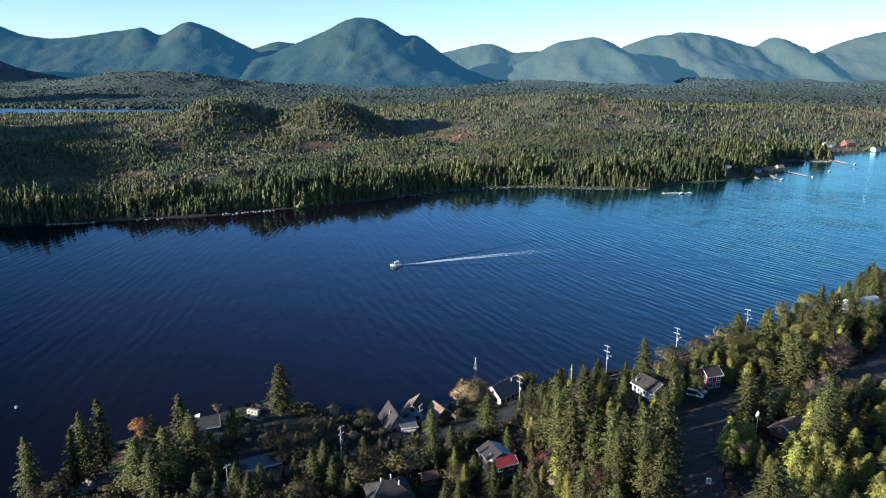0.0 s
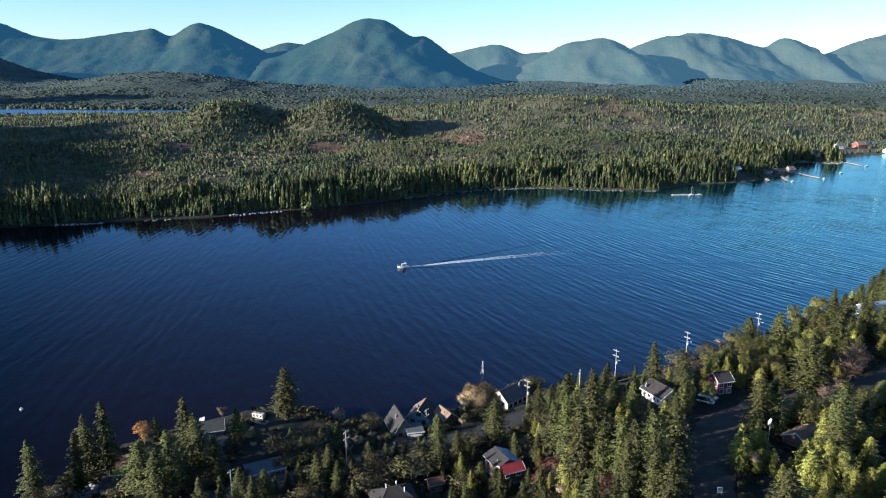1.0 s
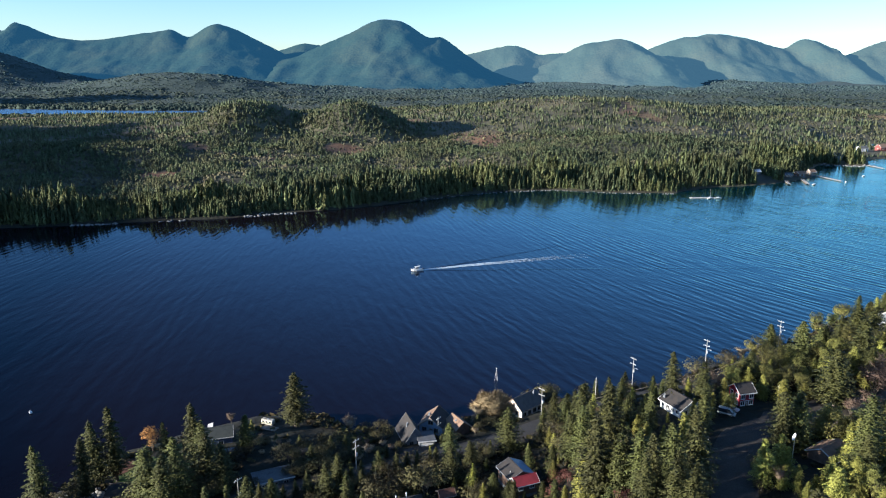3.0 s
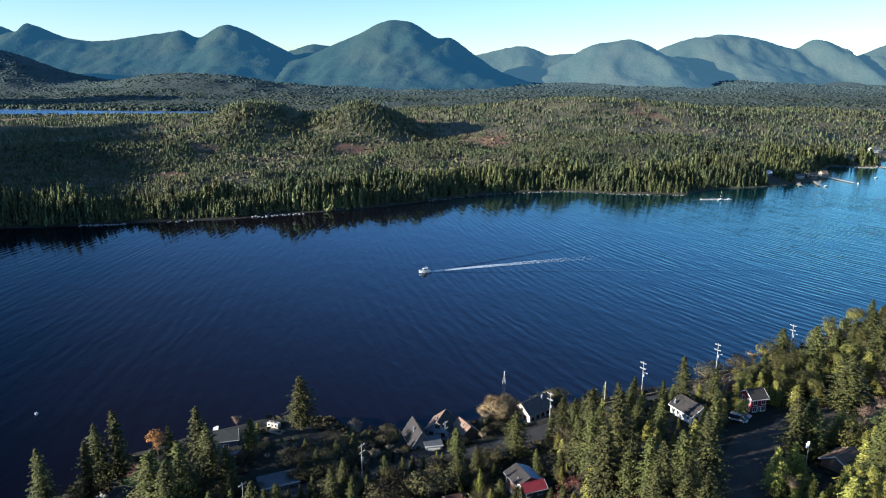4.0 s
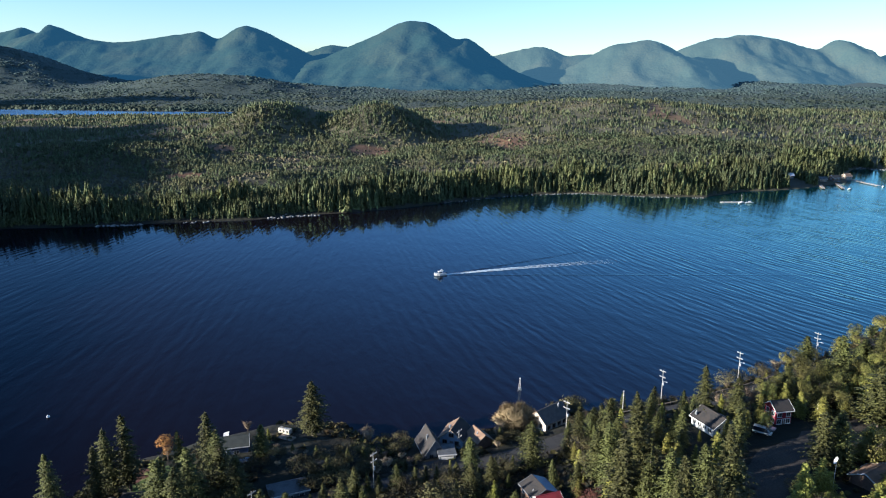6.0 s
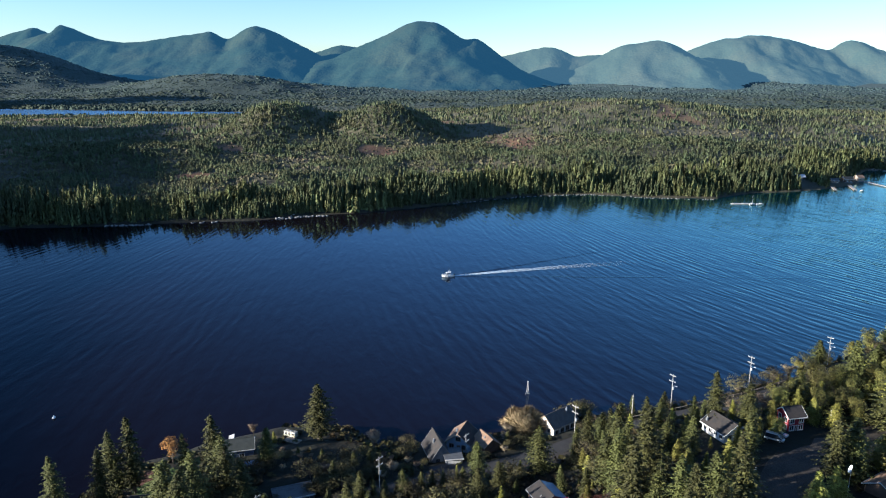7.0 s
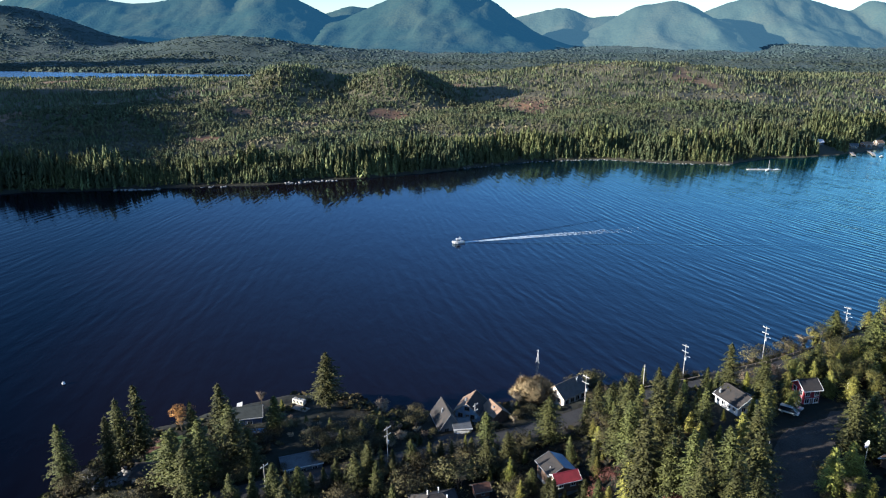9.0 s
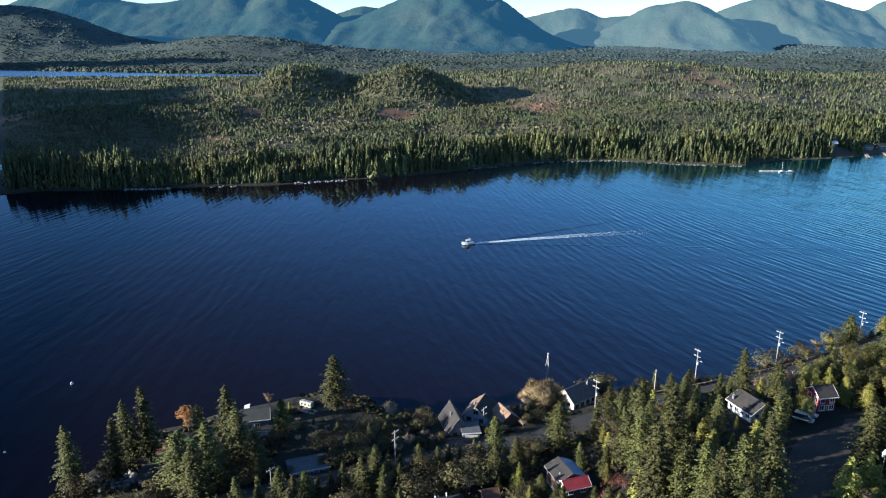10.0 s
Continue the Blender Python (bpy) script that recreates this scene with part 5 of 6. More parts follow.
house(163.5, 286.0, ground_z(163.5, 286.0) + 0.2, 20, 15, 10, 4.2, 2.8, GREY_WALL, STEEL, "long house with a pale grey metal roof", windows=[("-y", u, 2.2, 1.4, 1.3) for u in (-5, -1.5, 2, 5)] + [("-x", 0, 2.2, 1.4, 1.3)], foundation=4)
blue_house = house(-84.6, 214.8, 3.6, 20, 9.0, 6.4, 4.2, 2.0, BLUE_WALL, SHINGLE_SLATE, "waterside house with blue walls and slate-grey roof", windows=[("-y", -2.6, 2.2, 1.2, 1.2), ("-y", 1.0, 2.2, 1.4, 1.2), ("-x", 0, 2.2, 1.1, 1.1)])
part("dormer", solid([(-3.0, 0.2, 4.9), (-1.3, 0.2, 4.9), (-1.3, 1.9, 5.6), (-3.0, 1.9, 5.2), (-3.0, 0.3, 5.6), (-1.3, 0.3, 5.8), (-1.0, 2.1, 7.0), (-2.7, 2.1, 6.6)],
                     [(0, 1, 2, 3), (7, 6, 5, 4), (0, 4, 5, 1), (1, 5, 6, 2), (2, 6, 7, 3), (3, 7, 4, 0)]), WHITE, blue_house, "white boarded dormer")
house(-79.4, 206.4, 3.6, 20, 7.0, 5.6, 2.0, 0.9, BLUE_WALL, BLUE_METAL, "low blue outbuilding with blue metal roof", name="outbuilding", windows=[("-y", -1.5, 1.2, 1.0, 0.9), ("-y", 1.5, 1.2, 1.0, 0.9)])


def flat_building(x, y, z, turn, length, width, tall, wall_mat, roof_mat, label, name, door=False):
    h = empty(name, pose(x, y, z, 0, 0, turn), label, name.replace("_", " "), "houses on the near shore")
    a, b = length / 2, width / 2
    part("wall", box(-a, -b, -1.5, a, b, tall), wall_mat, h)
    part("roof", box(-a - 0.4, -b - 0.4, tall + 0.004, a + 0.4, b + 0.4, tall + 0.24, 0.05), roof_mat, h)
    for s in (-1, 1):
        part("parapet", box(-a - 0.4, s * (b + 0.42) - 0.06, tall + 0.05, a + 0.4, s * (b + 0.42) + 0.06, tall + 0.42), WHITE if s < 0 else GREY_WALL, h)
    if door:
        d = part("garage_door", box(-1.9, -b - 0.08, 0.0, 1.9, -b + 0.02, 2.2), WHITE, h, "white sectional garage door")
        for k in range(1, 4):
            part("door_seam", box(-1.88, -b - 0.1, 0.55 * k - 0.02, 1.88, -b - 0.06, 0.55 * k + 0.02), GREY_WALL, d)
    else:
        for u in (-0.3, 0.0, 0.3):
            pane_on(h, "-y", u * length, tall * 0.55, 1.3, 1.0, length, width, WHITE)
    return h


flat_building(-17.4, 216.4, 4.9, 14, 5.0, 6.0, 2.7, GREY_WALL, SHINGLE_GREY, "flat-roofed garage with a white sectional door", "garage", door=True)
house(-18.6, 170.6, 7.4, 18, 6.4, 4.6, 1.6, 0.8, GREY_WALL, BLUE_METAL, "low lean-to with a pale blue metal roof", name="lean_to", windows=[("-y", 0, 1.0, 1.0, 0.8)])
house(-9.2, 183.4, 7.2, 24, 3.6, 3.0, 2.0, 0.9, RED_BROWN, RED_BROWN, "small red-brown garden shed among trees", name="garden_shed", trim=TIMBER, windows=[("-y", 0, 1.1, 0.8, 0.7)])
flat_building(-59.8, 192.0, 5.2, 28, 10.5, 6.2, 2.1, GREY_WALL, SHINGLE_GREY, "low flat-roofed workshop with a pale roof edge", "workshop")


def hip_building(x, y, z, turn, length, width, walls, rise, wall_mat, roof_mat, label, name, ridge=0.4, pipes=()):
    h = empty(name, pose(x, y, z, 0, 0, turn), label, name.replace("_", " "), "houses on the near shore")
    a, b, r = length / 2, width / 2, length * ridge / 2
    part("wall", box(-a, -b, -1.5, a, b, walls), wall_mat, h)
    e = 0.6
    c = [(-a - e, -b - e, walls), (a + e, -b - e, walls), (a + e, b + e, walls), (-a - e, b + e, walls)]
    low = [(p[0], p[1], p[2] - 0.2) for p in c]
    top = [(-r, 0, walls + rise), (r, 0, walls + rise)]
    part("roof", solid(c + low + top, [(0, 1, 9, 8), (1, 2, 9), (2, 3, 8, 9), (3, 0, 8), (0, 4, 5, 1), (1, 5, 6, 2), (2, 6, 7, 3), (3, 7, 4, 0), (7, 6, 5, 4)]), roof_mat, h)
    bm = bmesh.new()
    for p, q in ((c[0], top[0]), (c[1], top[1]), (c[2], top[1]), (c[3], top[0]), (top[0], top[1])):
        add_rod(bm, p, q, 0.09, 0.09, 6)
    part("ridge_cap", bm, roof_mat, h)
    for px, py, ph in pipes:
        v = part("vent_pipe", rod((px, py, walls + rise * 0.4), (px, py, walls + rise + ph), 0.16, 0.16, 8), WHITE, h, "white roof vent pipe")
        part("cap", rod((px, py, walls + rise + ph), (px, py, walls + rise + ph + 0.3), 0.24, 0.05, 8), STEEL, v)
    for u in (-0.28, 0.28):
        pane_on(h, "-y", u * length, walls * 0.55, 1.2, 1.1, length, width, WHITE)
    return h


hip_building(-101.6, 185.8, 3.3, 14, 7.6, 6.0, 2.2, 1.6, GREY_WALL, SHINGLE_DARK, "garden hut with a dark hipped roof beside the lawn", "garden_hut")
hip_building(-19.6, 172.6, 7.4, 20, 11, 9.5, 3.6, 3.0, BROWN_WALL, SHINGLE_DARK, "house with a dark hipped roof and white vent pipes", "house", 0.3, ((-1.8, 0.8, 0.5), (1.0, 1.0, 0.9), (2.6, -1.5, 0.2)))


# ---- street furniture and small things ----
def utility_pole(x, y, top, turn, lamp_arm=True, arms=2):
    z = ground_z(x, y)
    tall = top - z
    p = empty("utility_pole", pose(x, y, z, 0, 0, turn), "weathered grey wooden utility pole with crossarms" + (" and a street lamp" if lamp_arm else ""), "utility pole", "utility poles along the coast road")
    part("pole", rod((0, 0, -1), (0, 0, tall), 0.155, 0.105, 9), POLE_WOOD, p)
    for k in range(arms):
        h = tall - 0.5 - 2.1 * k
        arm = part("crossarm", box(-1.35, -0.28, h - 0.09, 1.35, -0.12, h + 0.09, 0.02), POLE_WOOD, p)
        for u in (-1.2, -0.7, 0.7, 1.2):
            part("insulator", rod((u, -0.2, h + 0.09), (u, -0.2, h + 0.34), 0.07, 0.05, 6), WHITE, arm)
    part("transformer", rod((0.42, 0, tall - 5.6), (0.42, 0, tall - 4.6), 0.26, 0.26, 10), STEEL, p, "grey pole transformer")
    if lamp_arm:
        arm = part("lamp_arm", rod((0.1, 0, tall - 4.2), (2.0, -0.5, tall - 3.6), 0.045, 0.04, 6), STEEL, p)
        part("lamp_head", box(1.85, -0.72, tall - 3.72, 2.55, -0.4, tall - 3.52, 0.05), STEEL, arm, "street lamp head")
    return p


utility_pole(-36.2, 196.2, 17.4, 60, False)
utility_pole(-13.8, 221.6, 12.0, 60, False)
utility_pole(20.7, 236.5, 16.2, -45, False)
utility_pole(54.9, 255.5, 20.2, -52)
utility_pole(86.9, 275.8, 19.9, -52)
utility_pole(125.1, 302.4, 18.8, -50)
utility_pole(-65.6, 179.5, 14.0, 60, False, 1)


def post(x, y, top, label):
    z = ground_z(x, y)
    p = empty("wooden_post", pose(x, y, z), label, "post", "plain posts")
    part("shaft", rod((0, 0, -1), (0.05, 0.02, top - z), 0.17, 0.12, 8), POLE_WOOD, p)
    part("bracket", box(-0.25, -0.12, top - z - 0.7, 0.25, 0.12, top - z - 0.55), STEEL, p)
    part("marker_band", rod((0, 0, top - z - 2.0), (0, 0, top - z - 1.7), 0.19, 0.19, 8), WHITE, p)
    return p


post(51.8, 164.0, 28.8, "pale wooden service post beside the gravel road")
post(57.9, 178.6, 30.6, "leaning wooden service post beside the gravel road")
post(40.6, 248.0, 15.5, "thin pale wooden pole on the bank")
post(82.0, 246.0, 18.5, "thin pale wooden pole on the bank")
post(89.8, 215.4, 29.0, "short service post with a pale lamp on the bank")


def guardrail():
    pts = along(COAST_ROAD[7:11], 4.0)
    g = empty("guardrail", pose(0, 0, 0), "dark weathered guardrail on the sea side of the road", "guardrail")
    ends = []
    for x, y, dx, dy in pts:
        px, py = x - dy * 4.3, y + dx * 4.3
        z = ground_z(x, y) + 0.1
        part("post", box(px - 0.1, py - 0.1, z - 0.8, px + 0.1, py + 0.1, z + 0.75), TIMBER, g)
        ends.append((px, py, z + 0.55))
    for a, b in zip(ends, ends[1:]):
        part("rail", rod(a, b, 0.17, 0.17, 6), TIMBER, g)


guardrail()


def vehicle(x, y, turn, paint, label, name="car", tall=1.45, length=4.5, boxy=False):
    z = max(ground_z(x, y), 0) + 0.14
    c = empty(name, pose(x, y, z, 0, 0, turn), label, name)
    a, w = length / 2, 0.9
    bm = box(-a, -w, 0.32, a, w, 0.85, 0.12)
    part("body", bm, paint, c)
    front, back = (0.22, -0.98) if not boxy else (0.55, -1.0)
    top = [(back * a * 0.9, 0.74), (front * a * 0.55, 0.74)]
    cab = solid([(back * a, -w + 0.06, 0.83), (front * a + 0.75, -w + 0.06, 0.83), (front * a + 0.75, w - 0.06, 0.83), (back * a, w - 0.06, 0.83),
                 (top[0][0], -top[0][1], tall), (top[1][0], -top[1][1], tall), (top[1][0], top[1][1], tall), (top[0][0], top[0][1], tall)],
                [(0, 1, 5, 4), (1, 2, 6, 5), (2, 3, 7, 6), (3, 0, 4, 7), (4, 5, 6, 7), (3, 2, 1, 0)])
    part("glasshouse", cab, GLASS, c, "dark car windows")
    part("roof", box(top[0][0] - 0.04, -0.77, tall - 0.03, top[1][0] + 0.04, 0.77, tall + 0.05, 0.03), paint, c)
    for sx in (-0.62, 0.62):
        for sy in (-1, 1):
            wheel = part("wheel", rod((sx * a, sy * (w - 0.2), 0.32), (sx * a, sy * (w + 0.02), 0.32), 0.33, 0.33, 12), RUBBER, c)
            part("rim", rod((sx * a, sy * (w + 0.0), 0.32), (sx * a, sy * (w + 0.04), 0.32), 0.2, 0.2, 8), STEEL, wheel)
    for sy in (-0.6, 0.6):
        part("headlight", box(a - 0.04, sy - 0.18, 0.58, a + 0.03, sy + 0.18, 0.74), STEEL, c)
        part("tail_light", box(-a - 0.03, sy - 0.15, 0.6, -a + 0.04, sy + 0.15, 0.78), RED_METAL, c)
    return c


vehicle(71.3, 204.8, -30, WHITE, "white van parked by the red house", "van", 2.0, 5.0, True)
vehicle(73.4, 207.4, -40, STEEL, "silver car parked by the red house")
vehicle(149.5, 279.2, 20, WHITE, "white van parked among trees", "van", 2.0, 5.0, True)


def caravan():
    z = ground_z(-72, 228)
    c = empty("caravan", pose(-72, 228, z, 0, 0, -18) @ Matrix.Diagonal((0.75, 0.8, 0.8, 1)), "white and green caravan on a small deck", "caravan")
    part("body", box(-3.0, -1.15, 0.55, 3.0, 1.15, 2.75, 0.25), CREAM, c)
    part("stripe", box(-2.9, -1.17, 1.15, 2.9, -1.14, 1.4), GRASS, c)
    for u in (-1.8, 0.0, 1.8):
        w = part("window", box(u - 0.5, -1.18, 1.55, u + 0.5, -1.12, 2.25), GLASS, c)
        part("window_frame", box(u - 0.56, -1.17, 1.49, u + 0.56, -1.13, 1.55), STEEL, w)
    for sy in (-1.05, 1.05):
        part("wheel", rod((0, sy - 0.1, 0.36), (0, sy + 0.1, 0.36), 0.36, 0.36, 12), RUBBER, c)
    part("roof_vent", box(-0.4, -0.3, 2.75, 0.4, 0.3, 2.95, 0.05), STEEL, c)
    d = empty("deck", pose(-70.4, 224.4, ground_z(-70.4, 224.4), 0, 0, -18), "tan timber deck beside the caravan", "deck")
    for k in range(14):
        part("plank", box(-2.8, -1.4 + 0.2 * k, 0.34, 2.8, -1.22 + 0.2 * k, 0.40), TIMBER, d)
    for sx in (-2.6, 2.6):
        for sy in (-1.2, 1.2):
            part("leg", box(sx - 0.1, sy - 0.1, -0.6, sx + 0.1, sy + 0.1, 0.34), TIMBER, d)


caravan()


def picnic_table(x, y, turn):
    t = empty("picnic_table", pose(x, y, ground_z(x, y) + 0.16, 0, 0, turn), "red-brown wooden picnic table on bark paving", "table", "picnic tables by the lawn")
    for k in range(5):
        part("board", box(-1.1, -0.42 + 0.17 * k, 0.72, 1.1, -0.27 + 0.17 * k, 0.77), RED_BROWN, t)
    for s in (-1, 1):
        part("bench", box(-1.1, s * 0.78 - 0.14, 0.42, 1.1, s * 0.78 + 0.14, 0.47), RED_BROWN, t)
        part("trestle", box(s * 0.8 - 0.05, -0.85, 0.34, s * 0.8 + 0.05, 0.85, 0.42), RED_BROWN, t)
        for q in (-1, 1):
            part("leg", rod((s * 0.8, q * 0.7, 0), (s * 0.8, q * 0.3, 0.72), 0.05, 0.05, 5), RED_BROWN, t)


picnic_table(-109.2, 200.3, 20)
picnic_table(-106.4, 201.6, 30)


def satellite_dish(x, y, top):
    z = ground_z(x, y)
    d = empty("satellite_dish", pose(x, y, z), "large white satellite dish on a tall mast among trees", "satellite dish")
    part("mast", rod((0, 0, -0.5), (0, 0, top - z - 0.6), 0.09, 0.08, 8), STEEL, d)
    bm = bmesh.new()
    rings, n = 4, 16
    grid = [[bm.verts.new((1.25 * k / rings * math.cos(6.2832 * j / n), 1.25 * k / rings * math.sin(6.2832 * j / n), 0.35 * (k / rings) ** 2 + e)) for j in range(n)] for e in (0, -0.05) for k in range(1, rings + 1)]
    for q, off in ((0, 0), (1, rings)):
        hub = bm.verts.new((0, 0, -0.05 * q))
        for j in range(n):
            bm.faces.new((hub, grid[off][j], grid[off][(j + 1) % n]))
            for k in range(rings - 1):
                bm.faces.new((grid[off + k][j], grid[off + k + 1][j], grid[off + k + 1][(j + 1) % n], grid[off + k][(j + 1) % n]))
    for j in range(n):
        bm.faces.new((grid[rings - 1][j], grid[-1][j], grid[-1][(j + 1) % n], grid[rings - 1][(j + 1) % n]))
    dish = part("dish", bm, WHITE, d)
    dish.matrix_basis = pose(0, 0, top - z - 0.5, 70, 0, -95) @ Matrix.Diagonal((0.6, 0.8, 0.7, 1.0))
    part("feed_arm", rod((0, 1.15, 0.33), (0, 0, 1.1), 0.03, 0.03, 5), STEEL, dish)


satellite_dish(79.0, 178.0, 32.3)


def notice_board(x, y, turn):
    b = empty("notice_board", pose(x, y, ground_z(x, y), 0, 0, turn), "white notice board with dark bars on two posts", "sign")
    for s in (-0.5, 0.5):
        part("post", box(s - 0.05, -0.05, -0.5, s + 0.05, 0.05, 2.2), TIMBER, b)
    panel = part("panel", box(-0.65, -0.12, 0.7, 0.65, -0.055, 2.3, 0.02), WHITE, b)
    for k, w in enumerate((0.42, 0.3, 0.36)):
        part("bar", box(-w, -0.135, 1.9 - 0.35 * k, w, -0.12, 2.02 - 0.35 * k), RUBBER, panel)


notice_board(59.4, 156.5, 0)


# ---- on the water ----
def marker():
    m = empty("channel_marker", pose(5.8, 277.2, 0) @ Matrix.Diagonal((0.8, 0.8, 0.86, 1)), "white two-legged channel marker standing in the water", "marker")
    for a, b in (((-0.9, -0.4, -2.0), (0.15, 0, 6.0)), ((1.0, -0.3, -2.0), (0.2, 0, 6.2)), ((0.2, 1.0, -2.0), (0.17, 0, 6.0))):
        part("leg", rod(a, b, 0.07, 0.05, 7), WHITE, m)
    part("cap", box(-0.1, -0.25, 5.8, 0.5, 0.25, 6.3, 0.03), WHITE, m)
    part("brace", rod((-0.35, -0.25, 1.5), (0.6, -0.2, 1.6), 0.06, 0.06, 6), WHITE, m)


marker()


def buoy(x, y, r):
    b = empty("buoy", pose(x, y, 0), "white round mooring buoy floating on dark water", "buoy", "mooring buoys")
    bm = bmesh.new()
    bmesh.ops.create_uvsphere(bm, u_segments=14, v_segments=9, radius=r, matrix=Matrix.Translation((0, 0, r * 0.45)))
    part("float", bm, WHITE, b)
    part("collar", rod((0, 0, r * 1.3), (0, 0, r * 1.7), r * 0.3, r * 0.2, 8), STEEL, b)
    part("mooring_ring", rod((-r * 0.2, 0, r * 1.75), (r * 0.2, 0, r * 1.75), r * 0.08, r * 0.08, 6), STEEL, b)


buoy(-163.2, 239.2, 0.62)
buoy(-156.0, 196.0, 0.42)


def motor_boat(x, y, turn):
    b = empty("motor_boat", pose(x, y, 0, 0, 0, turn), "white cabin motor boat under way with a foaming wake", "boat")
    v, f = [], []
    for k, (u, w, keel, rail) in enumerate(((-3.8, 1.25, -0.25, 1.0), (-2.0, 1.4, -0.35, 1.05), (0.5, 1.4, -0.35, 1.2), (2.4, 1.0, -0.1, 1.45), (3.5, 0.42, 0.45, 1.65), (3.9, 0.05, 1.0, 1.75))):
        v += [(u, -w, rail), (u, -w * 0.8, 0.1 + keel * 0.3), (u, 0, keel), (u, w * 0.8, 0.1 + keel * 0.3), (u, w, rail)]
        if k:
            f += [((k - 1) * 5 + j, (k - 1) * 5 + j + 1, k * 5 + j + 1, k * 5 + j) for j in range(4)]
            f.append(((k - 1) * 5 + 4, (k - 1) * 5, k * 5, k * 5 + 4))
    f.append((0, 1, 2, 3, 4))
    f.append((25, 29, 28, 27, 26))
    part("hull", solid([(p[0], p[1], p[2]) for p in v], f), WHITE, b)
    cab = part("cabin", solid([(-1.2, -1.0, 1.05), (1.9, -0.85, 1.2), (1.9, 0.85, 1.2), (-1.2, 1.0, 1.05), (-1.2, -0.9, 2.55), (1.1, -0.75, 2.55), (1.1, 0.75, 2.55), (-1.2, 0.9, 2.55)],
                              [(0, 1, 5, 4), (1, 2, 6, 5), (2, 3, 7, 6), (3, 0, 4, 7), (4, 5, 6, 7), (3, 2, 1, 0)]), WHITE, b)
    part("windscreen", solid([(1.86, -0.7, 1.5), (1.86, 0.7, 1.5), (1.3, 0.65, 2.4), (1.3, -0.65, 2.4), (1.9, -0.7, 1.5), (1.9, 0.7, 1.5), (1.34, 0.65, 2.4), (1.34, -0.65, 2.4)],
                             [(0, 1, 2, 3), (7, 6, 5, 4), (0, 4, 5, 1), (1, 5, 6, 2), (2, 6, 7, 3), (3, 7, 4, 0)]), GLASS, cab)
    for s in (-1, 1):
        part("side_window", box(-0.9, s * 0.95 - 0.03, 1.7, 0.8, s * 0.95 + 0.03, 2.3), GLASS, cab)
        part("rail", rod((1.9, s * 1.0, 1.9), (3.7, s * 0.25, 2.2), 0.03, 0.03, 5), STEEL, b)
    part("cabin_roof", box(-1.6, -1.0, 2.55, 1.3, 1.0, 2.66, 0.04), WHITE, b)
    part("mast", rod((-0.6, 0, 2.6), (-0.8, 0, 4.3), 0.05, 0.03, 6), STEEL, b)
    part("radar", box(-0.95, -0.45, 3.4, -0.55, 0.45, 3.55, 0.04), WHITE, b)
    part("arch", box(-1.9, -1.05, 2.9, -1.6, 1.05, 3.05, 0.03), WHITE, b)
    part("outboard_motor", box(-4.35, -0.35, 0.4, -3.75, 0.35, 1.55, 0.1), RUBBER, b)
    return b


BOAT, WAKE_WAY = (-40.5, 434.0), Vector((0.905, 0.425, 0)).normalized()
motor_boat(BOAT[0], BOAT[1], math.degrees(math.atan2(-WAKE_WAY.y, -WAKE_WAY.x)))


def foam_material():
    """A lacy film of foam: water shows through its holes, which widen as it thins out."""
    m = bpy.data.materials.new("lacy foam")
    m.use_nodes = True
    n, l = m.node_tree.nodes, m.node_tree.links
    b = n["Principled BSDF"]
    b.inputs["Base Color"].default_value, b.inputs["Roughness"].default_value = (0.5, 0.58, 0.63, 1), 0.85
    thick = n.new("ShaderNodeAttribute")
    thick.attribute_name = "tone"
    lace = n.new("ShaderNodeTexNoise")
    lace.inputs["Scale"].default_value, lace.inputs["Detail"].default_value = 0.55, 5.0
    l.new(n.new("ShaderNodeNewGeometry").outputs["Position"], lace.inputs["Vector"])
    total = n.new("ShaderNodeMath")
    total.operation = "ADD"
    l.new(thick.outputs["Fac"], total.inputs[0])
    l.new(lace.outputs["Fac"], total.inputs[1])
    edge = n.new("ShaderNodeMapRange")
    edge.inputs[1].default_value, edge.inputs[2].default_value = 0.86, 1.3
    l.new(total.outputs[0], edge.inputs[0])
    l.new(edge.outputs[0], b.inputs["Alpha"])
    return m


